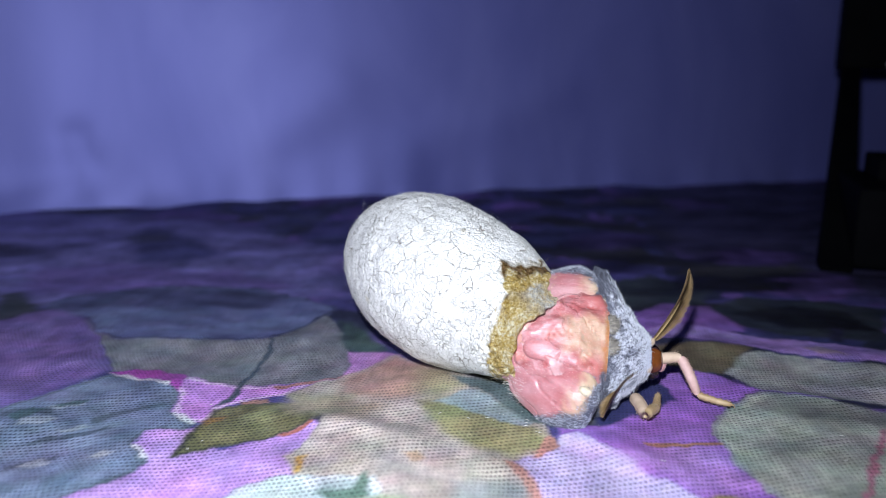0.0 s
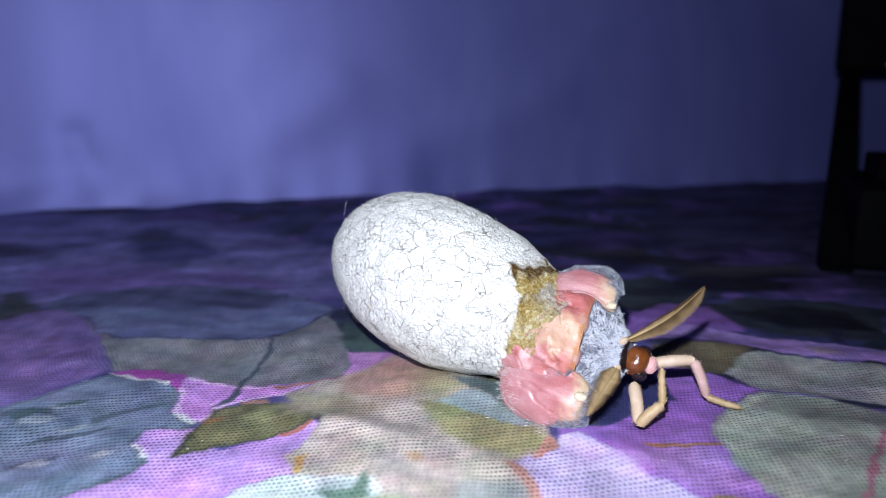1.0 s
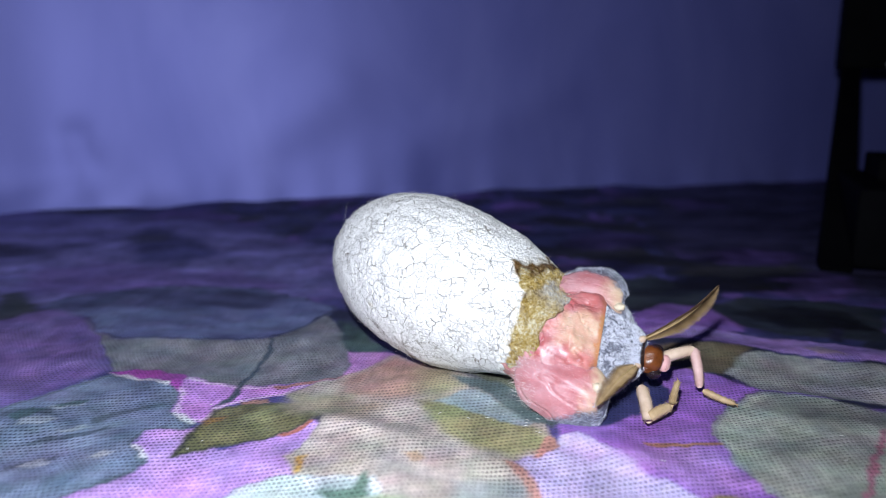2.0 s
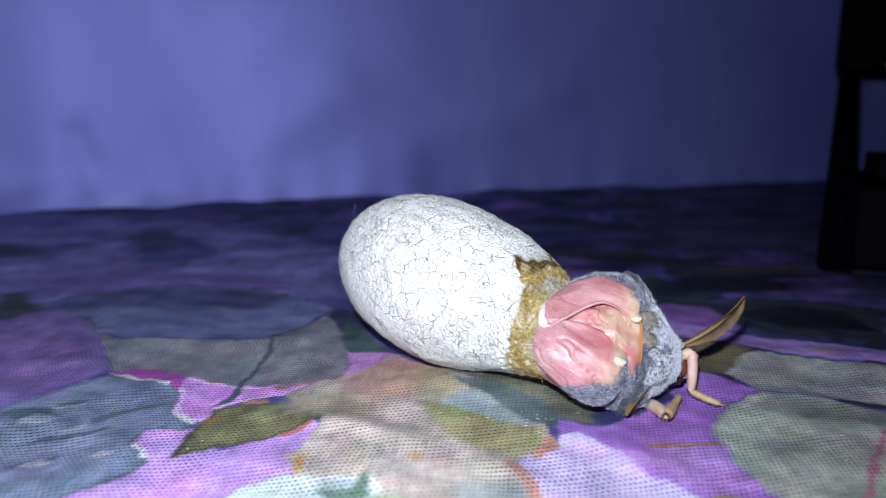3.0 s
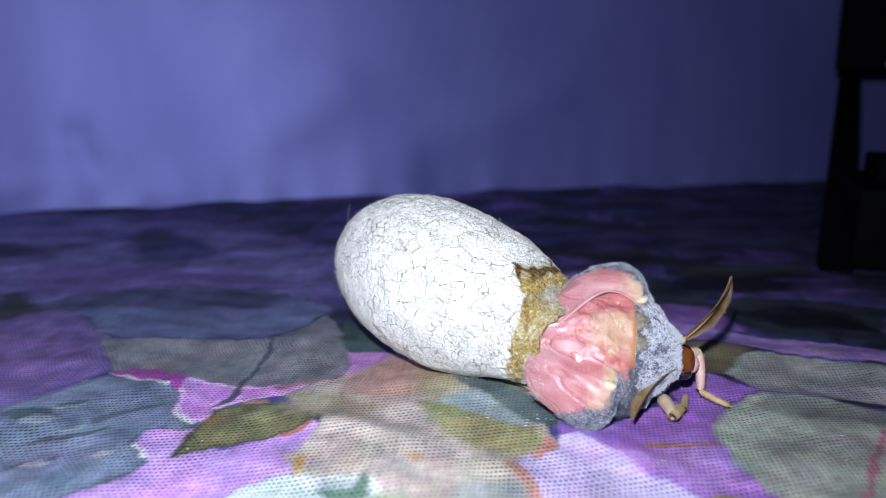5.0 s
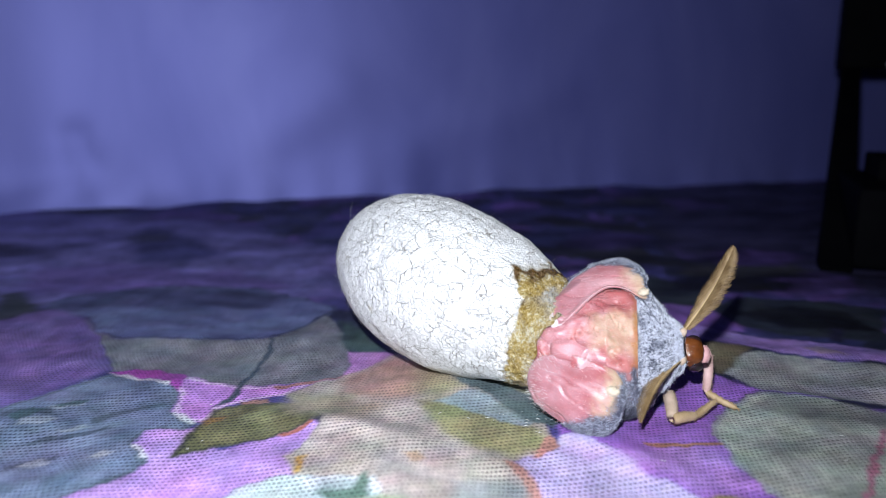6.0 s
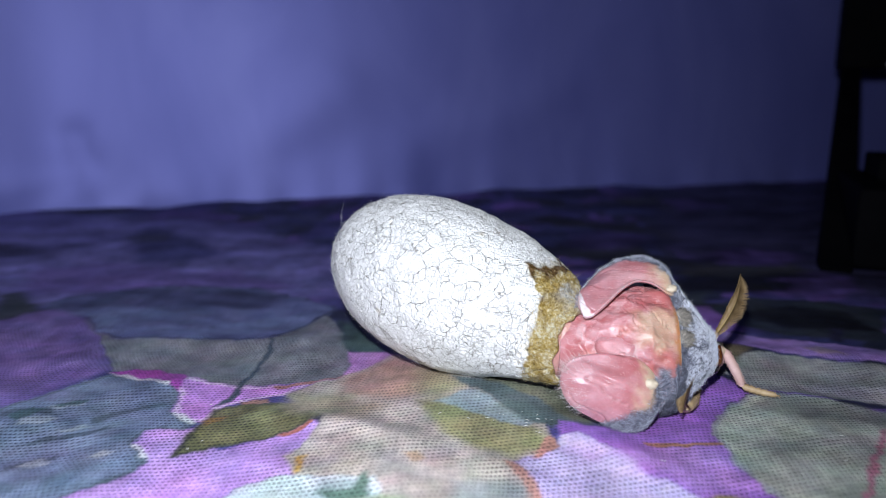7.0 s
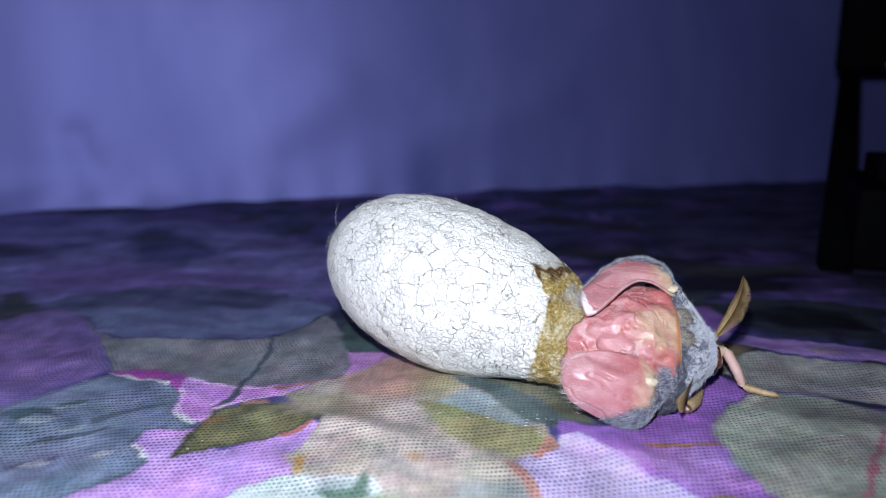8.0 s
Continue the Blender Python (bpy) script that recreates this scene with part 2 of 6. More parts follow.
# ---- the printed cloth ----
def lines_of(lo, hi, fine_lo, fine_hi, step, growth):
    mid = list(np.arange(fine_lo, fine_hi, step))
    up, down, s = [mid[-1]], [mid[0]], step
    while up[-1] < hi:
        s = min(s * growth, 0.03)
        up.append(up[-1] + s)
    s = step
    while down[-1] > lo:
        s = min(s * growth, 0.03)
        down.append(down[-1] - s)
    return np.array(down[:0:-1] + mid + up[1:])


def signed(points, x, y):
    """How far (x, y) lies inside the outline; metres, negative outside."""
    pts = np.array(points, float) * MM
    inside = np.zeros(len(x), bool)
    best = np.full(len(x), 9.0)
    for (x0, y0), (x1, y1) in zip(pts, np.roll(pts, -1, 0)):
        ex, ey = x1 - x0, y1 - y0
        k = np.clip(((x - x0) * ex + (y - y0) * ey) / (ex * ex + ey * ey + 1e-12), 0, 1)
        best = np.minimum(best, np.hypot(x - x0 - k * ex, y - y0 - k * ey))
        cross = (y0 > y) != (y1 > y)
        xi = x0 + (y - y0) * ex / (ey if abs(ey) > 1e-12 else 1e-12)
        inside ^= cross & (x < xi)
    return np.where(inside, best, -best)


class Print:
    """The cloth's printed leaves and petals, with broad painted patches of shade and light, laid one over another."""

    def __init__(self, x, y):
        self.x, self.y = x, y
        p = np.stack([x, y, 0 * x], 1)
        far = smooth(0.15, 0.3, y)
        self.wx = x + waves(p, 5, 0.006, 3) * mix(0.0005, 0.002, far)
        self.wy = y + waves(p, 6, 0.006, 3) * mix(0.0005, 0.002, far)
        a, b, c = waves(p, 7, 0.05, 3), waves(p, 8, 0.034, 3), waves(p, 9, 0.06, 2)
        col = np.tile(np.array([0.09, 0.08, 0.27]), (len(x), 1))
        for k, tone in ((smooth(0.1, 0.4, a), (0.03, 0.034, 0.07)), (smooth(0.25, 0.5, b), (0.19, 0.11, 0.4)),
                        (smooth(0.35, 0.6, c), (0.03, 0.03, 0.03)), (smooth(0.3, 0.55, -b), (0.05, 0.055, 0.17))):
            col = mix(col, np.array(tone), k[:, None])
        self.col = col

    def leaf_or_light(self, tone, points, rim=None, edge=0.5, vary=0.0):
        pts = np.array(points) * MM
        lo, hi = pts.min(0) - 0.006, pts.max(0) + 0.006
        m = np.where((self.x > lo[0]) & (self.x < hi[0]) & (self.y > lo[1]) & (self.y < hi[1]))[0]
        s = signed(points, self.wx[m], self.wy[m]) / MM
        c = np.tile(np.array(tone, float), (len(m), 1))
        if vary:
            c = c * (1 + vary * waves(np.stack([self.x[m], self.y[m], 0 * m], 1), len(points), 0.012, 3))[:, None]
        if rim:
            k = smooth(0.0, 0.4, s) * smooth(1.1, 0.5, s)
            c = mix(c, np.array(rim), k[:, None])
        self.col[m] = mix(self.col[m], c, smooth(-edge, edge, s)[:, None])


def ridge(x, y, x0, y0, x1, y1, height, width):
    """A soft crease from (x0, y0) to (x1, y1), in mm."""
    x, y = x / MM, y / MM
    ex, ey = x1 - x0, y1 - y0
    k = np.clip(((x - x0) * ex + (y - y0) * ey) / (ex * ex + ey * ey), 0, 1)
    d = np.hypot(x - x0 - k * ex, y - y0 - k * ey)
    return height * MM * np.exp(-(d / width) ** 2) * np.sin(np.pi * np.clip(k * 0.9 + 0.05, 0, 1))


def build_cloth():
    xs = lines_of(-1.5, 1.5, -0.075, 0.095, 0.0004, 1.06)
    ys = lines_of(-1.5, 1.2, 0.082, 0.165, 0.0004, 1.05)
    gx, gy = np.meshgrid(xs, ys)
    x, y = gx.ravel(), gy.ravel()
    p = np.stack([x, y, 0 * x], 1)
    calm = 1 - np.exp(-((x - 0.012) ** 2 + (y - 0.126) ** 2) / 0.035 ** 2)
    z = -0.0004 + waves(p, 3, 0.05, 2) * 0.0009 * calm - 0.0005 * calm
    z += 0.0013 * np.exp(-((x - 0.004) / 0.013) ** 2 - ((y - 0.128) / 0.007) ** 2)
    z += ridge(x, y, -29.2, 118.2, 3.7, 101.2, 0.9, 3)
    z += ridge(x, y, 3.7, 101.2, 14.7, 93.2, 0.7, 3)
    z += ridge(x, y, 19.1, 111.7, 34.7, 90.3, 0.8, 3.5)
    z += ridge(x, y, 52.9, 123.7, 74.1, 120.3, 0.8, 3)
    z += ridge(x, y, -60.6, 121.7, -38.3, 135, 0.6, 3.5)
    z += ridge(x, y, 26.4, 151.3, 85.9, 141.2, 1.2, 5)
    z += ridge(x, y, -72.9, 151.3, -21.5, 151.3, 0.9, 5)
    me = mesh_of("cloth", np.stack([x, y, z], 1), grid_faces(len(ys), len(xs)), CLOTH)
    pr = Print(x, y)
    # not print: broad shade over the far right, painted into the cloth colour
    pr.leaf_or_light((0.05, 0.045, 0.11), [(107.8, 397.9), (213.5, 427.5), (252.1, 397.9), (118.6, 181.4), (94.6, 189.4), (88.5, 214.2), (72, 241.6)], edge=9)
    # not print: brighter light over the far left, painted into the cloth colour
    pr.leaf_or_light((0.25, 0.225, 0.56), [(-234.3, 319.7), (-135.4, 310.9), (-76.9, 282.4), (-33.5, 241.6), (-26.2, 186.6), (-67, 181.4), (-113.9, 176.5), (-178.5, 217.7)], edge=8, vary=0.25)
    pr.leaf_or_light((0.06, 0.055, 0.13), [(-159, 250.7), (-137.4, 252.6), (-124, 237.3), (-136.9, 231.5), (-147.3, 231.5)], edge=2.5)
    pr.leaf_or_light((0.07, 0.065, 0.17), [(-134.1, 255.5), (-122.1, 256.4), (-114.8, 248.8), (-124.3, 245.1)], edge=2.5)
    pr.leaf_or_light((0.075, 0.075, 0.23), [(-114, 282), (-108, 286), (-70, 238), (-78, 224), (-92.7, 228), (-106, 256)], edge=2.5)
    pr.leaf_or_light((0.045, 0.045, 0.08), [(-113, 262), (-111, 274), (-99, 270), (-92, 258), (-103.2, 254)], edge=2.5)
    pr.leaf_or_light((0.03, 0.03, 0.05), [(-159.3, 319.7), (-155.2, 329), (-144.7, 310.9), (-147.7, 302.6)], edge=2.0)
    pr.leaf_or_light((0.22, 0.16, 0.46), [(-119.2, 217.7), (-100.9, 229.1), (-72.5, 210.8), (-59.9, 217.7), (-39.7, 198), (-57, 195), (-91.4, 189.4), (-105.9, 186.6)], edge=2.5)
    pr.leaf_or_light((0.05, 0.06, 0.06), [(-113.1, 189.4), (-108.8, 192.2), (-95.1, 174.1), (-96.8, 167.3), (-101.9, 165.1)], edge=1.2)
    pr.leaf_or_light((0.05, 0.05, 0.04), [(80.4, 366.1), (103.5, 366.1), (99.9, 330.6), (83.8, 335.5)], edge=3)
    pr.leaf_or_light((0.13, 0.08, 0.28), [(99.8, 352.9), (127.3, 360.3), (126.3, 335.5), (100.9, 325.9)], edge=3)
    pr.leaf_or_light((0.05, 0.05, 0.05), [(75.8, 225.2), (104.1, 223.6), (105.4, 212.1), (85.1, 205.5), (66.4, 210.8)], edge=2)
    pr.leaf_or_light((0.1, 0.06, 0.22), [(86.1, 204.2), (100.9, 209.4), (109.3, 201.1), (108.5, 191), (93.3, 186.6), (88.4, 195)], edge=1.5)
    pr.leaf_or_light((0.04, 0.05, 0.07), [(62.9, 176.5), (76.3, 186.6), (93.5, 184), (105.8, 176.5), (91.6, 151.3), (73.6, 155.1), (64.1, 165.1)], edge=1.2)
    pr.leaf_or_light((0.04, 0.05, 0.06), [(38.5, 198), (58.4, 210.8), (69.6, 192.2), (63.2, 181.4), (45.3, 176.5), (33.2, 176.5)], edge=1.2)
    pr.leaf_or_light((0.36, 0.18, 0.62), [(42.4, 169.5), (54.8, 181.4), (63.7, 178.9), (65.9, 166.4), (65.6, 158.9), (49.7, 155.1), (39, 155.1)], edge=1.0)
    pr.leaf_or_light((0.1, 0.06, 0.22), [(82, 237.3), (95.2, 245.1), (112, 241.6), (111.9, 231.5), (100, 222.1), (84.3, 225.2)], edge=3, vary=0.3)
    pr.leaf_or_light((0.13, 0.08, 0.28), [(90.2, 204.2), (103.1, 210.8), (112.7, 205.5), (104.1, 191), (91, 187.7)], edge=1.6, vary=0.3)
    pr.leaf_or_light((0.09, 0.06, 0.22), [(39.5, 255.5), (56.5, 273.2), (72.7, 268.8), (66.6, 248.8), (50.2, 241.6)], edge=4, vary=0.3)
    pr.leaf_or_light((0.012, 0.012, 0.02), [(62.5, 202.9), (85.6, 206.8), (95.7, 198), (79.4, 191), (64.1, 193.3)], edge=2, vary=0.3)
    pr.leaf_or_light((0.012, 0.014, 0.02), [(67.4, 174.1), (84.2, 178.9), (94.7, 172.7), (94.9, 158.9), (76.2, 160.9)], edge=1.6, vary=0.3)
    pr.leaf_or_light((0.16, 0.185, 0.36), [(-96.2, 178.9), (-91.2, 188.8), (-71.8, 195), (-50.5, 199.2), (-36.1, 186.6), (-24.5, 174.1), (-26.8, 167.3), (-31.8, 156.6), (-36.8, 151.7), (-50.6, 151), (-67.4, 152.1), (-75.7, 158.9), (-81.8, 168.1), (-89.5, 169.5)], rim=(0.04, 0.05, 0.09), vary=0.15, edge=0.8)
    pr.leaf_or_light((0.085, 0.095, 0.2), [(-95, 180), (-90, 187), (-71, 193), (-50, 197), (-38, 187), (-42.9, 177), (-60, 174), (-78, 177), (-88, 172)], edge=2.5, vary=0.3)
    pr.leaf_or_light((0.2, 0.14, 0.38), [(-104.5, 160.9), (-100.1, 166.4), (-91.1, 174.1), (-81.4, 167.3), (-72.8, 155.1), (-62, 136.5), (-67.6, 126.2), (-72.8, 118), (-76.4, 114.8)], vary=0.2, edge=1.8)
    pr.leaf_or_light((0.27, 0.17, 0.46), [(-98, 152), (-88, 158), (-76, 150), (-68, 138), (-72, 128), (-80, 130)], edge=5, vary=0.3)
    pr.leaf_or_light((0.215, 0.22, 0.25), [(-81.4, 167.3), (-75.7, 158.9), (-67.4, 152.1), (-50.6, 151), (-35.5, 151.3), (-31.8, 156.2), (-26.8, 167.3), (-20.8, 155.1), (-17.4, 138), (-18.8, 131.1), (-22.7, 129.7), (-36.5, 128.3), (-46.5, 131.3), (-52.1, 135.6), (-57.8, 136.5), (-61.4, 135), (-72.8, 155.1)], vary=0.2)
    pr.leaf_or_light((0.08, 0.12, 0.12), [(-23, 163), (-17.8, 160.9), (-10.7, 147.1), (-14.9, 143.7), (-19.6, 147.1)], edge=1.6, vary=0.4)
    pr.leaf_or_light((0.2, 0.25, 0.37), [(-74, 113.8), (-72.8, 118), (-69.7, 122.7), (-64.3, 130), (-60.8, 133.6), (-54.9, 131.9), (-48.6, 128.6), (-44.9, 124.2), (-44.3, 117.5), (-41.7, 114.4), (-38.8, 112.7), (-39.7, 110.4), (-46.1, 110), (-46.2, 105.8), (-43.4, 101.9), (-41.6, 100.2), (-43.5, 96.3), (-47.1, 92.3), (-52, 88.8), (-54.5, 85.6), (-57.3, 85.6)], rim=(0.13, 0.17, 0.22), vary=0.22)
    pr.leaf_or_light((0.09, 0.12, 0.17), [(-63.2, 107.1), (-60.1, 109.4), (-55.3, 110.2), (-52.5, 111.9), (-52.4, 110.6), (-54.8, 109), (-59, 108), (-62.2, 105.9)], edge=0.35)
    pr.leaf_or_light((0.1, 0.13, 0.18), [(-62.5, 99.9), (-60.3, 101.6), (-56.7, 103.4), (-56, 102.5), (-58.9, 100.6), (-61.9, 98.7)], edge=0.35)
    pr.leaf_or_light((0.1, 0.13, 0.18), [(-71.5, 115.7), (-70.4, 118), (-64.6, 118.4), (-62.6, 116.2), (-64.3, 116.8), (-69.2, 116.6), (-70.5, 114)], edge=0.35)
    pr.leaf_or_light((0.1, 0.13, 0.18), [(-56.5, 114.8), (-51.4, 118), (-46.8, 120.5), (-46.2, 119.6), (-50.4, 116.6), (-55.4, 113.3)], edge=0.4)
    pr.leaf_or_light((0.34, 0.39, 0.46), [(-67.6, 115.3), (-64.1, 116.4), (-61.9, 114.8), (-64.4, 112.7), (-67.3, 112.3)], edge=0.4)
    pr.leaf_or_light((0.33, 0.38, 0.45), [(-60.1, 111), (-56.6, 113.1), (-54.9, 112.3), (-57.2, 110.6)], edge=0.4)
    pr.leaf_or_light((0.36, 0.4, 0.47), [(-60.4, 100.4), (-58, 102.7), (-56.1, 101.2), (-58.2, 99.2)], edge=0.4)
    pr.leaf_or_light((0.34, 0.38, 0.45), [(-51.9, 101.9), (-49.5, 103.9), (-47.9, 103), (-50.4, 101.2)], edge=0.4)
    pr.leaf_or_light((0.32, 0.37, 0.44), [(-65.8, 118.9), (-61.5, 121.7), (-59.9, 120.3), (-63.5, 118)], edge=0.4)
    pr.leaf_or_light((0.08, 0.13, 0.15), [(-70.3, 115.3), (-67.7, 118.9), (-65.8, 118), (-68, 114.4)], edge=0.3)
    pr.leaf_or_light((0.08, 0.13, 0.15), [(-64.9, 119.8), (-60.8, 122.2), (-59.4, 121.2), (-63, 118.9)], edge=0.3)
    pr.leaf_or_light((0.58, 0.35, 0.78), [(-51.9, 88.6), (-47.1, 92.3), (-43.5, 96.3), (-41.6, 100.2), (-46.2, 105.8), (-46.1, 110), (-38.5, 110.8), (-33.4, 103.7), (-26.5, 106.3), (-20.6, 112.3), (-19.1, 110.6), (-21.7, 103), (-22.5, 100.9), (-20.1, 96.3), (-26.7, 93.8), (-28.9, 90.9), (-30.9, 85.6), (-51.7, 85.6)], vary=0.1)
    pr.leaf_or_light((0.58, 0.29, 0.72), [(-44.2, 117.3), (-44.9, 124.2), (-48.7, 128.9), (-46.6, 131.6), (-36.6, 128.6), (-26.5, 128.6), (-22.5, 130), (-27, 123.7), (-33.8, 121.7), (-36.1, 120.3), (-38.6, 113.1), (-41.8, 114.8)], vary=0.12, rim=(0.72, 0.55, 0.78))
    pr.leaf_or_light((0.4, 0.08, 0.4), [(-61.9, 134.2), (-57.8, 136.5), (-52.1, 135.6), (-46.4, 131.6), (-45.7, 125.2), (-48.3, 127.8), (-54, 131.6)], edge=0.35)
    pr.leaf_or_light((0.7, 0.66, 0.74), [(-62.1, 134.2), (-58.1, 133.3), (-48.5, 128.3), (-48.5, 127), (-57.5, 131.9)], edge=0.2)
    pr.leaf_or_light((0.7, 0.68, 0.74), [(-46.2, 105.2), (-45.6, 105.6), (-41.9, 100.6), (-43.5, 101.8)], edge=0.3)
    pr.leaf_or_light((0.7, 0.72, 0.78), [(-44.4, 117.3), (-42.6, 116.2), (-39.3, 113.3), (-39.6, 112.5), (-42.9, 114.8)], edge=0.25)
    pr.leaf_or_light((0.17, 0.165, 0.08), [(-39.3, 101.9), (-39.5, 107.8), (-38.5, 110.8), (-37.9, 118), (-33.6, 121), (-26.9, 120.8), (-20.9, 118.9), (-19.2, 113.8), (-23.5, 109), (-26.5, 106.5), (-34.3, 104.6)], rim=(0.09, 0.09, 0.06), vary=0.3)
    pr.leaf_or_light((0.24, 0.15, 0.06), [(-38.6, 113.1), (-37.6, 115.7), (-35.3, 116.2), (-35.4, 114.4), (-37.2, 112.3)], edge=0.5)
    pr.leaf_or_light((0.07, 0.07, 0.05), [(-39.4, 101.8), (-39.6, 107.1), (-38.3, 109), (-37.5, 107.8), (-38.4, 105.2), (-38.4, 101.9)], edge=0.5)
    pr.leaf_or_light((0.21, 0.21, 0.11), [(-33.4, 116.6), (-27.3, 118), (-23.2, 116.2), (-27.1, 112.7), (-31.4, 112.3)], edge=1.5, vary=0.4)
    pr.leaf_or_light((0.5, 0.19, 0.15), [(-25.1, 107.8), (-23.4, 109.4), (-20.7, 112.4), (-20.1, 111.6), (-22.7, 108.6), (-24.1, 107.4)], edge=0.25)
    pr.leaf_or_light((0.42, 0.2, 0.2), [(-30.4, 127.8), (-22.8, 130.5), (-17, 133.3), (-16.7, 131.9), (-22.6, 129.1), (-29.1, 126.5)], edge=0.2)
    pr.leaf_or_light((0.38, 0.2, 0.18), [(-34.2, 121.5), (-30.1, 122.2), (-29.6, 121), (-33.4, 120.3)], edge=0.25)
    pr.leaf_or_light((0.07, 0.09, 0.12), [(-36, 151.3), (-34.7, 150.6), (-33.9, 145.1), (-34.4, 137.4), (-35.4, 128.9), (-35.9, 122.2), (-38, 118.4), (-37.2, 124.2), (-36.5, 130), (-35.3, 138.7), (-35, 145.7)], edge=0.3)
    pr.leaf_or_light((0.6, 0.3, 0.66), [(-22.7, 129.7), (-18.8, 131.1), (-17.4, 138), (-19, 145.1), (-11.7, 145.7), (-8, 143.1), (-10.2, 139.3), (-14.2, 136.5), (-15, 133.6)], vary=0.15)
    pr.leaf_or_light((0.52, 0.45, 0.41), [(-27, 123.7), (-22.4, 129.4), (-16.8, 133.3), (-14.3, 136.8), (-9.4, 143.7), (-1.5, 135), (4.6, 128.9), (9.3, 124.2), (15.7, 112.7), (16.4, 106.3), (16.5, 103.7), (12.6, 101.2), (9.4, 100.2), (11.2, 96), (12.4, 85.6), (-18.3, 85.6), (-19.3, 94.7), (-22.9, 100.9), (-21.6, 103.4), (-19.1, 111), (-19.2, 113.8), (-22.3, 118.9)], vary=0.12)
    pr.leaf_or_light((0.19, 0.2, 0.14), [(-0.4, 138), (21, 138), (26.4, 121.7), (23.5, 111.7), (15.6, 112.3), (9.3, 124.2), (3.7, 130)], edge=1.2, vary=0.3)
    pr.leaf_or_light((0.48, 0.3, 0.26), [(-18.7, 130), (-14.2, 136.5), (-9.3, 142.8), (-1.5, 134.5), (0.6, 128.1), (-4.2, 121.7), (-11.8, 121.7), (-17.9, 124.2)], edge=2.0, vary=0.15)
    pr.leaf_or_light((0.34, 0.3, 0.22), [(-25.7, 124.2), (-17.9, 124.2), (-9.7, 118.2), (-12.9, 113.8), (-20.1, 113.8), (-26.4, 118.2)], edge=2.5)
    pr.leaf_or_light((0.34, 0.33, 0.17), [(-4.6, 120.3), (1.5, 120.8), (8.7, 115.3), (13.7, 111), (16.2, 105.9), (16.5, 103.7), (9.4, 101.2), (1.4, 106.3)], edge=1.6, vary=0.2)
    pr.leaf_or_light((0.42, 0.36, 0.24), [(-4.6, 135), (0.6, 133.6), (4.5, 124.2), (-1.3, 120.5), (-5.3, 124.2)], edge=3)
    pr.leaf_or_light((0.31, 0.38, 0.4), [(-1.3, 119.8), (4.7, 123.9), (9.1, 120.3), (14.3, 112.3), (12.8, 110.6), (7.7, 113.5), (1.5, 118.6)], edge=0.5)
    pr.leaf_or_light((0.12, 0.16, 0.17), [(1.6, 128.9), (9.5, 126.2), (15.9, 121.7), (20.1, 112.7), (17.1, 110.2), (13, 113.1), (9.1, 120.3), (4.7, 124.2)], edge=0.6, vary=0.2)
    pr.leaf_or_light((0.55, 0.4, 0.28), [(-5.6, 101.2), (-3.2, 102.1), (-2.7, 100.2), (-4.7, 99.2)], edge=0.5)
    pr.leaf_or_light((0.55, 0.33, 0.1), [(-21.2, 100.4), (-20, 100.7), (-19.3, 96.6), (-20.2, 96.3)], edge=0.4)
    pr.leaf_or_light((0.56, 0.64, 0.66), [(-28.1, 85.6), (-28.7, 90.9), (-26.7, 93.7), (-21.5, 96), (-17.1, 95), (-10.5, 94.4), (-8.2, 90.6), (-8.1, 85.6)], vary=0.15, rim=(0.7, 0.74, 0.78))
    pr.leaf_or_light((0.78, 0.84, 0.88), [(-19.5, 95), (-17.9, 95.3), (-16.4, 91.5), (-17.5, 90.6), (-18.9, 92.3)], edge=0.4)
    pr.leaf_or_light((0.78, 0.84, 0.88), [(-10.1, 93.8), (-8.8, 94.7), (-7.8, 91.5), (-8.6, 90)], edge=0.4)
    pr.leaf_or_light((0.16, 0.25, 0.2), [(-16.4, 90.9), (-12.2, 92), (-10.5, 96), (-9.6, 93.5), (-9.7, 90), (-13.2, 88.9)], edge=0.5)
    pr.leaf_or_light((0.33, 0.36, 0.24), [(-15.4, 88.9), (-9, 90), (-1.7, 88.9), (-1.7, 85.6), (-14.9, 85.6)], edge=1.0)
    pr.leaf_or_light((0.38, 0.4, 0.4), [(1.2, 94), (5, 95), (10.9, 93.2), (11.9, 85.6), (1.1, 85.6)], edge=1.5)
    pr.leaf_or_light((0.64, 0.54, 0.86), [(9.7, 99.9), (16.5, 103.5), (17.6, 107.8), (20.3, 108.6), (25.3, 101.9), (28.3, 96.3), (34, 90.3), (37.3, 85.6), (12.4, 85.6), (12.1, 93.2)], vary=0.08)
    pr.leaf_or_light((0.54, 0.27, 0.22), [(13, 101.2), (15, 107.1), (16.3, 107.8), (17.1, 104.5), (15.6, 102.7)], edge=0.3)
    pr.leaf_or_light((0.55, 0.3, 0.25), [(8.5, 99.9), (9.9, 100.2), (11.7, 96.3), (13.5, 88.9), (13.5, 85.6), (11.9, 85.6), (11.2, 92.5)], edge=0.4)
    pr.leaf_or_light((0.4, 0.19, 0.66), [(17.6, 107.8), (18.3, 112.3), (24.2, 110.6), (39.7, 121.7), (38.5, 135), (43.2, 140.5), (48.5, 133.6), (54.8, 124.7), (48, 120.3), (42.5, 113.5), (41.2, 106.7), (41.1, 99.2), (42.6, 91.5), (45.7, 88.1), (37.3, 85.6), (34, 90.3), (28.3, 96.3), (25.3, 101.9), (20.3, 108.6)], vary=0.12)
    pr.leaf_or_light((0.55, 0.3, 0.75), [(24.7, 101.2), (33, 104.8), (39.9, 103), (40.9, 98.7), (41.8, 91.7), (34.3, 91.5), (28.3, 96.6)], edge=2.0)
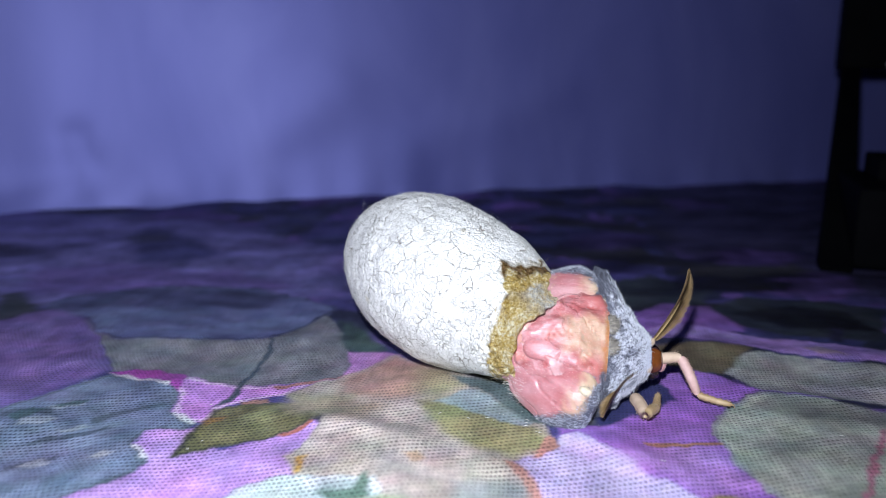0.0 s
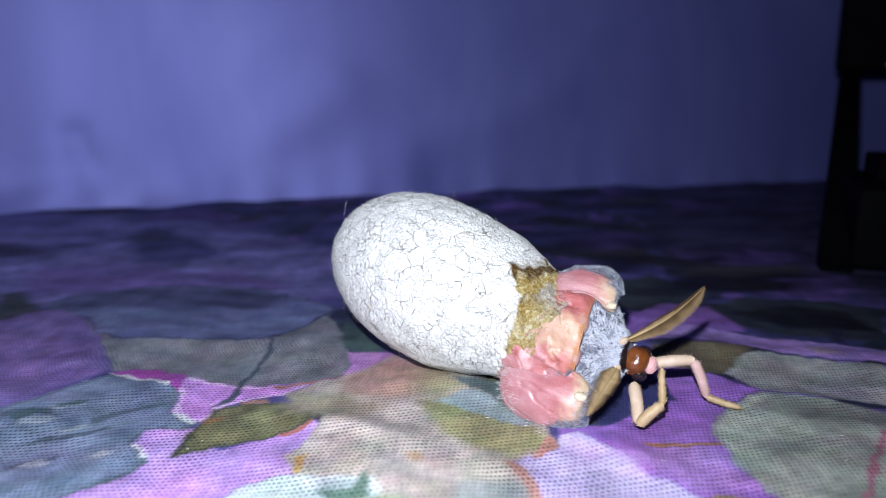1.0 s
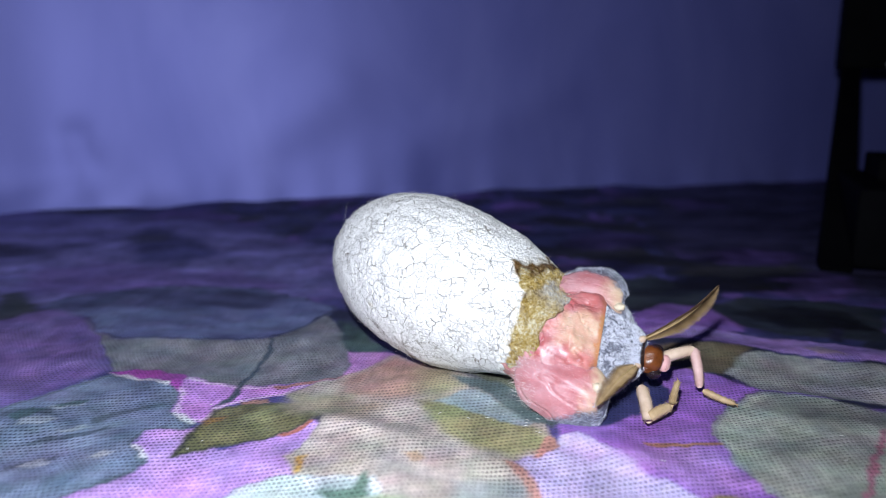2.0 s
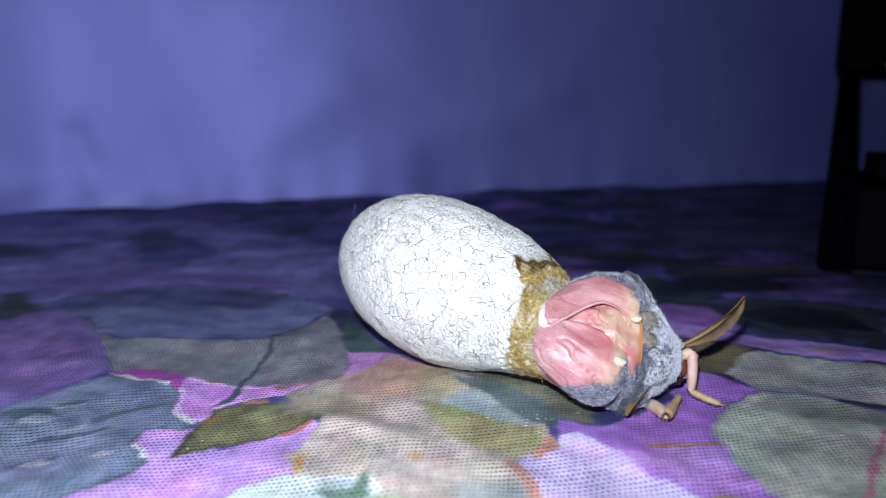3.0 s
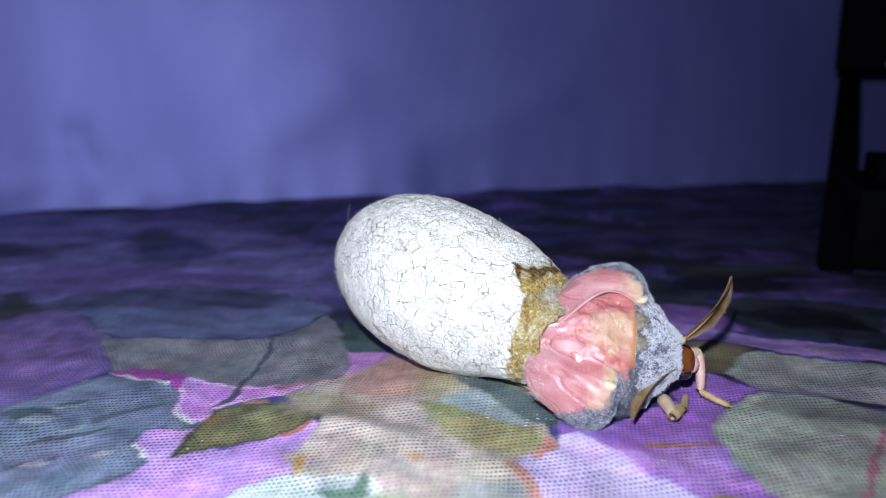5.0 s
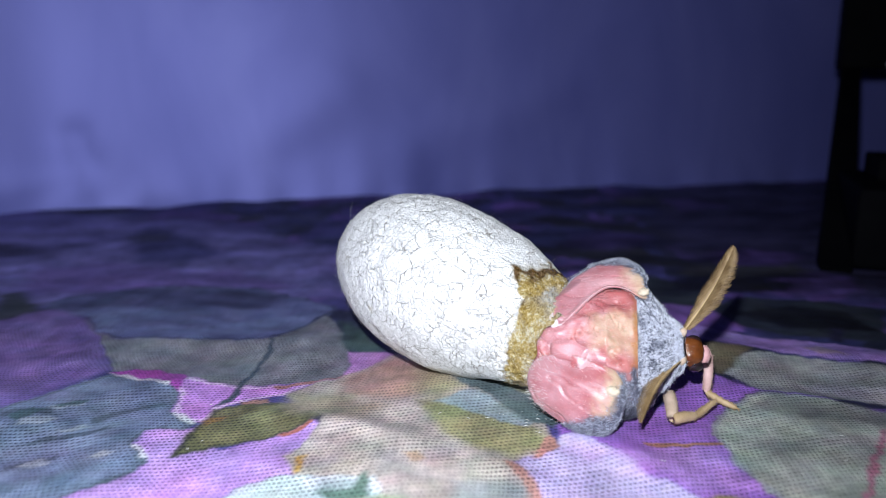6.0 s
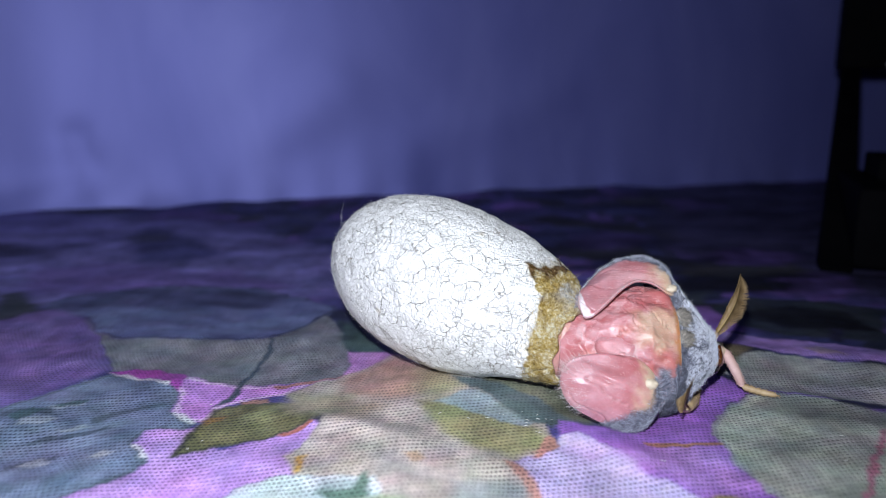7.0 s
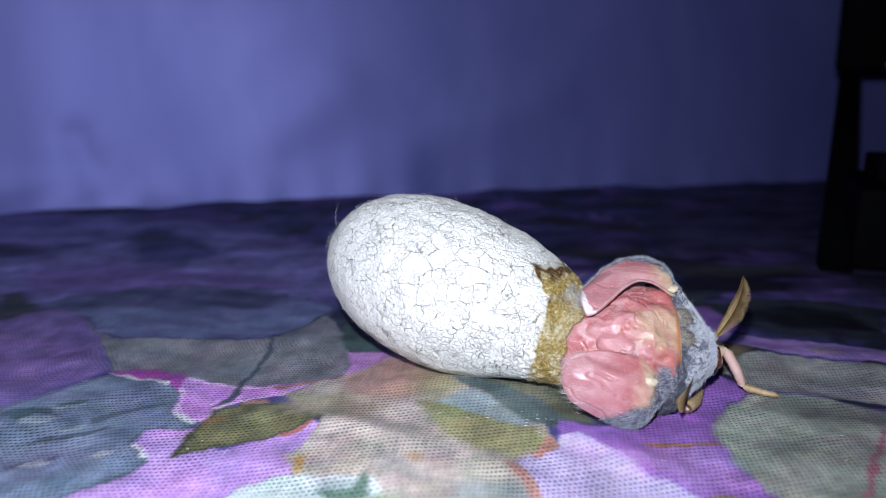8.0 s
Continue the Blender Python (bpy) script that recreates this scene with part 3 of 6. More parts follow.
    pr.leaf_or_light((0.42, 0.2, 0.14), [(29.9, 105.6), (34.7, 105), (43.3, 105.6), (42.9, 104.6), (34.3, 103.7), (29.8, 104.6)], edge=0.2)
    pr.leaf_or_light((0.45, 0.48, 0.42), [(42.2, 112.7), (47.7, 119.3), (53.9, 123.7), (59.2, 122.5), (67.6, 120.3), (72.5, 117.5), (78.2, 115.9), (59.5, 85.6), (45.6, 85.6), (42.5, 91.2), (41.1, 98.5), (41, 106.3)], rim=(0.4, 0.42, 0.44), vary=0.2)
    pr.leaf_or_light((0.26, 0.28, 0.26), [(54.1, 121.7), (62.7, 121.7), (70.7, 118.9), (78.9, 117.1), (76.2, 112.7), (64.3, 113.8), (56, 115.3), (50.8, 118.2)], edge=1.2)
    pr.leaf_or_light((0.41, 0.42, 0.41), [(51.8, 133.6), (56.3, 140.5), (61.9, 143.7), (70.7, 141.2), (84.1, 138), (90.9, 136.5), (81.8, 121.7), (68.4, 121.7), (59.5, 123.2), (54.8, 124.7)], vary=0.2)
    pr.leaf_or_light((0.55, 0.5, 0.56), [(62, 128.9), (70, 130.8), (78.9, 128.9), (83.3, 124.2), (74.9, 121.7), (64.8, 124.2)], edge=1.5)
    pr.leaf_or_light((0.15, 0.12, 0.08), [(37.1, 138), (42.5, 146.1), (53, 147.1), (61.3, 145.1), (55.3, 138), (51.3, 132.7), (44.2, 136.5)], edge=0.8, vary=0.2)
    pr.leaf_or_light((0.5, 0.32, 0.8), [(37.8, 155.1), (49, 160.9), (57.3, 159.7), (72.6, 152.8), (88.8, 146.4), (95.3, 143.7), (91.4, 137.4), (84.8, 139.3), (70.2, 142.4), (62.5, 145.1), (51.4, 149.2), (38.8, 149.6)], vary=0.2)
    pr.leaf_or_light((0.6, 0.4, 0.6), [(72.7, 147.8), (76.5, 148.5), (79.7, 143.7), (73.9, 143.1)], edge=0.6)
    pr.leaf_or_light((0.03, 0.03, 0.07), [(84.7, 160.9), (87.4, 160.9), (83.1, 151.3), (80.4, 151.3)], edge=0.8)
    pr.leaf_or_light((0.5, 0.2, 0.28), [(51.3, 85.6), (54.4, 90.3), (61.5, 101.2), (68.7, 111.7), (69.5, 111.7), (62.7, 101.2), (55.5, 90.3), (52.5, 85.6)], edge=0.5)
    pr.leaf_or_light((0.38, 0.3, 0.12), [(32.3, 89.6), (37.7, 90.6), (41.4, 88.9), (40, 85.6), (30.3, 85.6)], edge=0.6)
    # mottled leaves far off
    mottle = waves(p * np.array([0.55, 1.5, 1]), 25, 0.022, 3)
    pr.col *= (1 + np.where(x > 0, 0.75, 0.3) * mottle * smooth(0.165, 0.2, y))[:, None]
    # uneven ink
    near = smooth(0.3, 0.16, y)
    for c, (k1, k2, k3) in enumerate(((0.05, 0.05, 0.1), (0.04, 0.05, 0.1), (0.03, 0.03, 0.1))):
        ink = k1 * waves(p, 11 + c, 0.016, 2) + k2 * waves(p, 15 + c, 0.006, 2) + k3 * waves(p, 18, 0.0025, 2)
        pr.col[:, c] *= 1 + (ink + 0.1 * waves(p, 10, 0.009, 3)) * near
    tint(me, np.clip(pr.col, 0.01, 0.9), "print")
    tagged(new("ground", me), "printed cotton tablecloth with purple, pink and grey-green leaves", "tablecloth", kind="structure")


build_cloth()


# ---- the walls ----
def build_wall():
    """A hanging lilac sheet with soft folds, 6 mm thick, that stands on the cloth."""
    n, m = 360, 160
    s = np.linspace(-0.75, 0.75, n)
    zz = 0.9 * np.linspace(0, 1, m) ** 1.6 - 0.004
    S, Z = np.meshgrid(s, zz, indexing="ij")
    S, Z = S.ravel(), Z.ravel()
    bx, by = S * 0.972 + 0.01, 0.3815 + S * 0.236
    fold = waves(np.stack([S, S * 0, Z * 0.35], 1), 21, 0.07, 2) * 0.00016

    def crease(s0, z0, s1, z1, height, width):
        ex, ez = s1 - s0, z1 - z0
        k = np.clip(((S - s0) * ex + (Z - z0) * ez) / (ex * ex + ez * ez), 0, 1)
        return height * np.exp(-((S - s0 - k * ex) ** 2 + (Z - z0 - k * ez) ** 2) / width ** 2)

    # an upright pleat over the foot of the sheet, and slanting creases
    folds = crease(-0.178, 0.03, -0.19, 0.12, 0.003, 0.025)
    folds = folds + crease(-0.115, 0.012, -0.06, 0.05, 0.0014, 0.014) + crease(-0.04, 0.008, -0.002, 0.034, 0.0014, 0.014)
    folds = folds + crease(0.02, 0.035, 0.07, 0.06, 0.002, 0.014)
    folds = folds + crease(-0.12, 0.0, -0.03, 0.01, 0.0012, 0.012) + crease(-0.2, 0.0, -0.172, 0.008, 0.0016, 0.008)
    folds = folds * 0.65 - crease(-0.166, 0.0, -0.174, 0.03, 0.0011, 0.006)
    # the sheet bows towards the camera at its left end
    bow = 0.7 * np.clip(-0.07 - S, 0, 0.155) ** 2 + 0.217 * np.clip(-0.225 - S, 0, 1)
    turn = 0.035 * np.clip(S + 0.085, 0, 0.15)
    # its foot spreads out over the table
    flare = 0.0036 * np.exp(-Z / 0.012) * (1 + 0.7 * waves(np.stack([S, 0 * S, 0 * S], 1), 22, 0.05, 2))
    off = fold - folds - bow + turn - flare
    front = np.stack([bx - off * 0.236, by + off * 0.972, Z], 1)
    back = front + np.array([-0.236 * 0.006, 0.972 * 0.006, 0])
    f = grid_faces(n, m)
    k = n * m
    faces = f + [tuple(i + k for i in q[::-1]) for q in f]
    rim = [i * m for i in range(n)] + [(n - 1) * m + j for j in range(1, m)] + [i * m + m - 1 for i in range(n - 2, -1, -1)] + list(range(m - 2, 0, -1))
    faces += [(a, b, b + k, a + k) for a, b in zip(rim, rim[1:] + rim[:1])]
    me = mesh_of("wall", np.concatenate([front, back]), faces, WALL)
    tagged(new("wall_north", me), "smooth lilac-blue wall sheet with soft vertical folds", "wall", kind="structure")


build_wall()


def slab(name, lo, hi, label, category):
    bm = bmesh.new()
    bmesh.ops.create_cube(bm, size=1)
    for v in bm.verts:
        v.co = Vector([mix(l, h, c + 0.5) for l, h, c in zip(lo, hi, v.co)])
    me = bpy.data.meshes.new(name)
    bm.to_mesh(me)
    bm.free()
    me.materials.append(ROOM)
    return tagged(new(name, me), label, category, kind="structure")


slab("wall_south", (-1.5, -1.45, -0.02), (1.5, -1.4, 1.6), "plain grey plaster wall in the dark", "wall")
slab("wall_west", (-1.5, -1.4, -0.02), (-1.45, 1.2, 1.6), "plain grey plaster wall in the dark", "wall")
slab("wall_east", (1.45, -1.4, -0.02), (1.5, 1.2, 1.6), "plain grey plaster wall in the dark", "wall")
slab("ceiling", (-1.5, -1.45, 1.6), (1.5, 1.2, 1.65), "plain grey plaster ceiling in the dark", "ceiling")


# ---- the black stand ----
def block(lo, hi, bevel):
    bm = bmesh.new()
    bmesh.ops.create_cube(bm, size=1)
    for v in bm.verts:
        v.co = Vector([mix(l, h, c + 0.5) * MM for l, h, c in zip(lo, hi, v.co)])
    bmesh.ops.bevel(bm, geom=bm.edges[:], offset=bevel * MM, segments=2, affect="EDGES", profile=0.5)
    me = bpy.data.meshes.new("block")
    bm.to_mesh(me)
    bm.free()
    me.materials.append(BLACK)
    return me


def build_stand():
    stand = new("stand")
    tagged(stand, "black lacquered stand with a slim leaning leg and a crossrail", "stand")
    stand.matrix_world = pose(0.1110, 0.211, 0.0, 0, 0, -20)
    # a solid black block fills the dark area right of the leg
    part("base", block((4.5, 4, 0), (120, 60, 23), 1.5), stand)
    # the leg leans back from the base to the rail by the wall
    leg = block((-4.6, -2, 0), (4.4, 7, 58.4), 0.8)
    for v in leg.vertices:
        k = v.co.z / (58.4 * MM)
        v.co.x = mix(v.co.x, 17.2 * MM + v.co.x * 0.82, k)
        v.co.y += 143 * MM * k
    part("leg", leg, stand)
    part("crossrail", block((12.3, 141, 58.3), (200, 160, 200), 1.6), stand)
    # a thinner black block lies on top of it, for the dark band
    part("upper_block", block((12, 24, 23), (110, 52, 30), 0.8), stand)
    bm = bmesh.new()
    bmesh.ops.create_cone(bm, segments=16, radius1=0.0019, radius2=0.0013, depth=0.002, cap_ends=True,
                          matrix=pose(0.0318, 0.1405, 0.0602, 90, 0, 0))
    me = bpy.data.meshes.new("screw")
    bm.to_mesh(me)
    bm.free()
    me.materials.append(STEEL)
    part("screw", me, stand, "small bright steel screw head")


build_stand()


# ---- the cocoon ----
A, B_R = 0.02367, 0.015


def shell_radius(s):
    r = B_R * np.sqrt(np.clip(1 - np.abs(s) ** 2.2, 0, 1))
    neck = 0.0104 - 0.0028 * smooth(0.75, 1.22, s)
    joined = (r ** 12 + neck ** 12) ** (1 / 12)
    return mix(r, joined, smooth(0.45, 0.68, s))


def build_cocoon():
    cocoon = new("cocoon")
    tagged(cocoon, "crackled white silk cocoon with a damp brown open end", "cocoon")
    nu, nv = 212, 240
    th = np.linspace(-math.pi / 2, math.asin(0.9), nu - 44)
    s = np.concatenate([np.sin(th), np.linspace(0.905, 1.22, 44)])
    ph = np.linspace(0, 2 * math.pi, nv, endpoint=False)
    S, P = np.meshgrid(s, ph, indexing="ij")
    S, P = S.ravel(), P.ravel()
    ragged = smooth(1.0, 1.22, S) * 0.0007 * (np.sin(P * 5 + 1) * np.sin(P * 2) + 0.25 * np.sin(P * 17 + 2 * np.sin(P * 3)))
    x = A * S + ragged
    flap = 0.0015 * np.exp(-((np.degrees(P) - 55) / 36) ** 2) * smooth(0.15, 0.8, S) * smooth(1.12, 0.96, S)
    r = shell_radius(S) + flap
    d = np.stack([x, r * np.cos(P), r * np.sin(P)], 1)
    lump = waves(d, 31, 0.009, 2) * 0.00016 + waves(d, 32, 0.0026, 3) * 0.00012
    crown = smooth(0.9, 1.0, S)
    lump = lump + crown * waves(d, 33, 0.0013, 3) * 0.0003
    r2 = np.maximum(r + lump * smooth(0, 0.004, r), 1e-5)
    outer = np.stack([x, r2 * np.cos(P), r2 * np.sin(P)], 1)
    # the inside, from the rim back
    ni = 30
    si = np.linspace(1.22, 0.2, ni)
    SI, PI_ = np.meshgrid(si, ph, indexing="ij")
    SI, PI_ = SI.ravel(), PI_.ravel()
    ri = shell_radius(SI) - 0.0006
    xi = A * SI + smooth(1.0, 1.22, SI) * 0.0007 * (np.sin(PI_ * 5 + 1) * np.sin(PI_ * 2) + 0.25 * np.sin(PI_ * 17 + 2 * np.sin(PI_ * 3)))
    inner = np.stack([xi, ri * np.cos(PI_), ri * np.sin(PI_)], 1)
    verts = np.concatenate([outer, inner])
    me = mesh_of("shell", verts, grid_faces(nu + ni, nv, True), SHELL)
    # wet brown stain round the open end, reaching further back along the top
    ang = np.degrees(np.arctan2(verts[:, 2], verts[:, 1])) % 360
    wobble = waves(verts, 34, 0.0035, 3)
    edge = np.interp(ang, [0, 45, 80, 97, 104, 112, 125, 145, 180, 215, 250, 300, 360],
                     [0.95, 0.93, 0.91, 0.86, 0.77, 0.84, 0.96, 1.02, 1.04, 1.02, 0.98, 0.95, 0.95]) + wobble * 0.025
    s_v = verts[:, 0] / A
    st = smooth(0.0, 0.025, s_v - edge)

    def near(a0, width):
        return np.exp(-(((ang - a0 + 180) % 360 - 180) / width) ** 2)

    # a dried brown rim along the upper edge and in flecks, a pale swollen patch near the mouth
    fleck = smooth(0.25, 0.7, waves(verts, 36, 0.0035, 3))
    rim = np.exp(-((s_v - edge - 0.02) / 0.03) ** 2)
    upper = smooth(40, 55, ang) * smooth(122, 108, ang)
    dark = rim * (upper * 1.2 + 0.6 * fleck)
    dark = dark + near(66, 16) * np.exp(-((s_v - 0.87 - 0.04 * wobble) / 0.035) ** 2) * smooth(-0.5, 0.2, waves(verts, 37, 0.003, 3))
    dark = np.clip(dark + near(97, 7) * np.exp(-((s_v - 0.9) / 0.07) ** 2) * 0.8 + 0.35 * fleck * st * smooth(1.18, 1.05, s_v), 0, 1)
    pale = smooth(1.0, 1.07, s_v + 0.03 * wobble) * near(98, 17) * 1.2 + 0.25 * smooth(0.35, 0.85, waves(verts, 35, 0.004, 2)) * st
    smudge = np.exp(-((s_v - 0.4) / 0.018) ** 2) * near(110, 3) * 0.7 + np.exp(-((s_v + 0.07) / 0.025) ** 2) * near(189, 4) * 0.5
    dark = np.maximum(dark, smudge * smooth(-0.4, 0.5, waves(verts, 38, 0.0016, 3)))
    tint(me, np.stack([st, dark, np.clip(pale, 0, 1)], 1), "stain")
    part("shell", me, cocoon)

    rng = np.random.RandomState(4)
    # stray silk over the shell
    roots, ways, lens = [], [], []
    for i in range(7000):
        q = rng.uniform(-0.98, 0.72)
        a = rng.uniform(0, 6.283)
        r = float(shell_radius(np.array([q]))[0])
        nrm = np.array([q * 0.5, math.cos(a), math.sin(a)])
        tang = np.cross(nrm, rng.normal(size=3))
        tang /= np.linalg.norm(tang)
        roots.append(np.array([A * q, (r - 0.00005) * math.cos(a), (r - 0.00005) * math.sin(a)]))
        ways.append(tang + nrm * (rng.uniform(0.2, 0.8) if i % 9 == 0 else rng.uniform(0.0, 0.28) ** 1.5))
        lens.append(rng.uniform(0.0004, 0.0014))
    part("loose_silk", mesh_of("loose_silk", *hairs(roots, ways, lens, 0.000016, rng, 0.8), SILK), cocoon, "fine loose silk threads")
    # matted fibres round the opening
    roots, ways, lens = [], [], []
    for i in range(2400):
        q = rng.uniform(0.98, 1.22)
        a = rng.uniform(0, 6.283)
        r = float(shell_radius(np.array([q]))[0])
        nrm = np.array([0.3, math.cos(a), math.sin(a)])
        tang = np.cross(nrm, rng.normal(size=3))
        tang /= np.linalg.norm(tang)
        roots.append(np.array([A * q, r * math.cos(a), r * math.sin(a)]))
        ways.append(tang + nrm * rng.uniform(0.0, 0.22))
        lens.append(rng.uniform(0.0004, 0.0014))
    for i in range(60):
        q = rng.uniform(0.72, 1.08)
        a = rng.normal(1.2, 0.3)
        r = float(shell_radius(np.array([q]))[0])
        nrm = np.array([0.5, math.cos(a), math.sin(a)])
        roots.append(np.array([A * q, r * math.cos(a), r * math.sin(a)]))
        ways.append(nrm * 0.8 + rng.normal(size=3) * 0.7)
        lens.append(rng.uniform(0.0006, 0.002))
    part("matted_silk", mesh_of("matted_silk", *hairs(roots, ways, lens, 0.000034, rng, 0.9), GOLD_SILK), cocoon, "matted golden-brown silk fibres")
    # a wisp of floss at the closed end
    pieces = []
    for i in range(16):
        r0 = np.array([-A * 0.985, -0.0025 + rng.normal() * 0.0006, 0.0005 + rng.normal() * 0.0007])
        w = np.array([-1, -0.2, 0.1]) + rng.normal(size=3) * 0.6
        path = [r0 + w * k * 0.0003 + rng.normal(size=3) * 0.0002 * k for k in range(5)]
        pieces.append(tube(path, [0.000014] * 5, 4))
    path = [np.array([-A * 0.97 - 0.0004 - 0.0006 * math.sin(k * 0.45), -0.003, 0.0035 + k * 0.0008]) for k in range(7)]
    pieces.append(tube(path, [0.000012] * 7, 4))
    part("floss", mesh_of("floss", *join(*pieces), SILK), cocoon, "wispy white silk floss")
    return cocoon


COCOON = build_cocoon()


def build_lint():
    """Tiny pale scales and lint fallen on the cloth round the moth."""
    rng = np.random.RandomState(14)
    pieces = []
    spots = [(16 + rng.normal() * 6, 112 + rng.normal() * 2.5) for i in range(20)] + [(rng.uniform(-50, 60), rng.uniform(95, 140)) for i in range(16)]
    for x, y in spots:
        a, n = rng.uniform(0, 6.28), rng.uniform(0.25, 0.8)
        d = np.array([math.cos(a), math.sin(a), 0])
        c = np.array([x, y, 0.12])
        path = [c - d * n * 0.5, c + np.array([0, 0, 0.06]), c + d * n * 0.5]
        pieces.append(tube(np.array(path) * MM, [0.02 * MM, 0.05 * MM, 0.015 * MM], 5))
    tagged(new("lint", mesh_of("lint", *join(*pieces), SILK)), "tiny pale scales and lint scattered on the cloth", "lint", kind="stuff")


build_lint()


# ---- the moth; its own space: x to the head, y to its left, z up from its back, in mm ----
PINK, DEEP, CREAM, ORANGE = (0.49, 0.215, 0.23), (0.4, 0.105, 0.11), (0.56, 0.42, 0.28), (0.46, 0.2, 0.07)
MAUVE = (0.41, 0.2, 0.225)
PEACH = (0.58, 0.29, 0.25)
BLUSH, SALMON = (0.57, 0.36, 0.365), (0.53, 0.195, 0.15)
GREY, WHITE = (0.08, 0.085, 0.12), (0.78, 0.7, 0.72)
MID = -1.5


def body_at(u, a):
    """Thorax surface: u along x in mm, a round it (0: left flank, 90: back)."""
    h = np.interp(u, [-2.5, 0, 3, 6, 11, 15, 18], [4.8, 6.3, 7.8, 9.1, 10.4, 10.2, 8.5])
    top = np.interp(u, [-2.5, 0, 3, 6, 11, 15, 18], [4.8, 6.0, 6.9, 7.4, 8.0, 7.6, 6.5])
    low = np.interp(u, [-14, 0, 11, 18], [5, 6, 6.5, 5.0])
    sy, sz = np.cos(a), np.sin(a)
    low = low * (1 - 0.7 * np.clip(-sy, 0, 1))
    return np.stack([u, MID + h * sy, np.where(sz > 0, top, low) * sz], -1)


def build_thorax(moth):
    nu, nv = 150, 220
    U, P = np.meshgrid(np.linspace(-2.5, 15.7, nu), np.linspace(0, 2 * math.pi, nv, endpoint=False), indexing="ij")
    U, P = U.ravel(), P.ravel()
    v = body_at(U, P)
    n = np.stack([0 * U, np.cos(P), np.sin(P)], 1)
    on_back = smooth(0.2, 0.6, np.sin(P))
    crump = waves(v, 41, 7.0, 2) * 0.45 + (0.5 - np.abs(waves(v * np.array([0.7, 1, 1]), 42, 6.5, 1))) * 0.9
    hump = 0.9 * np.exp(-((v[:, 0] - 8) / 6.5) ** 2 - ((v[:, 1] - MID) / 4.5) ** 2)
    v = v + n * (on_back * (crump * smooth(-3, 2, U) * smooth(16, 13.5, U) + hump))[:, None]
    col = np.tile(np.array(PINK), (len(U), 1))
    col = mix(col, np.array(DEEP), smooth(0.0, 0.7, waves(v, 43, 5.5, 2))[:, None] * 0.75)
    col = mix(col, np.array(BLUSH), (smooth(0.1, 0.9, waves(v, 46, 4.5, 2)) * 0.7)[:, None])
    col = mix(col, np.array(SALMON), (smooth(0.2, 0.9, waves(v, 47, 6.5, 2)) * 0.6)[:, None])
    # fold shade and highlights go into the colour: valleys deeper, ridges paler
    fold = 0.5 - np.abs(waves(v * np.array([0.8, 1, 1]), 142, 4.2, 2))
    v = v + n * (fold * 0.28 * on_back * smooth(-2, 2, U) * smooth(15, 12.5, U))[:, None]
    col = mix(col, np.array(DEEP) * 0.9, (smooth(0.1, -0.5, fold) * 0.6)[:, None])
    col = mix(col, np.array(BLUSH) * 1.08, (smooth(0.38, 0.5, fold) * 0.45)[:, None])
    # crease lines are pressed in, their shade mixed into the pigment
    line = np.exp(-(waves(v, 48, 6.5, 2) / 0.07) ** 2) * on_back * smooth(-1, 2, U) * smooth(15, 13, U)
    v = v - n * (line * 0.3)[:, None]
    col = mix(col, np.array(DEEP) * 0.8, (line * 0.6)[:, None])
    y = v[:, 1] - MID
    cream = smooth(7.0, 10.5, U) * smooth(4.5, 2.0, np.abs(y + waves(v, 44, 4, 2)))
    col = mix(col, np.array(SALMON), (smooth(9.5, 13.0, U + waves(v, 40, 4, 2)) * 0.55)[:, None])
    col = mix(col, np.array(CREAM), (cream * 0.65)[:, None])
    flank = smooth(4.6, 6.4, np.abs(y + 0.4 + waves(v, 49, 3, 2) * 0.8)) * smooth(11.0, 13.0, U)
    col = mix(col, np.array(ORANGE), (smooth(14.6, 15.4, U + waves(v, 45, 1.5, 2) * 0.3) * 0.85)[:, None])
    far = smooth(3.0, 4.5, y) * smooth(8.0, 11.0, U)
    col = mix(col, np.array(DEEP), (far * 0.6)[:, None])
    flank = flank * smooth(1.0, -1.0, y)
    col = mix(col, np.array(GREY), flank[:, None])
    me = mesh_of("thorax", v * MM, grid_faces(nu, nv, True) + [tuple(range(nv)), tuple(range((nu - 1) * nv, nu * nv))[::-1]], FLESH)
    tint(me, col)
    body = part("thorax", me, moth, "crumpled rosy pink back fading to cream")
    rng = np.random.RandomState(8)
    k = [i for i in rng.permutation(len(U)) if U[i] > -1 and np.sin(P[i]) > 0.1][:1300]
    ways = n[k] * 0.35 + np.array([-1.0, 0, 0]) + rng.normal(size=(len(k), 3)) * 0.35
    part("down", mesh_of("down", *hairs(v[k] * MM, ways, rng.uniform(0.4, 1.1, len(k)) * MM, 0.000016, rng), PINK_FUR), body, "fine pink down")
    k = [i for i in rng.permutation(len(U)) if flank[i] > 0.5 and np.sin(P[i]) > -0.5][:1800]
    ways = n[k] * 0.5 + np.array([-0.7, 0, 0]) + rng.normal(size=(len(k), 3)) * 0.4
    part("flank_fur", mesh_of("flank_fur", *hairs(v[k] * MM, ways, rng.uniform(0.4, 0.9, len(k)) * MM, 0.000035, rng), GREY_FUR), body, "blue-grey flank fur")


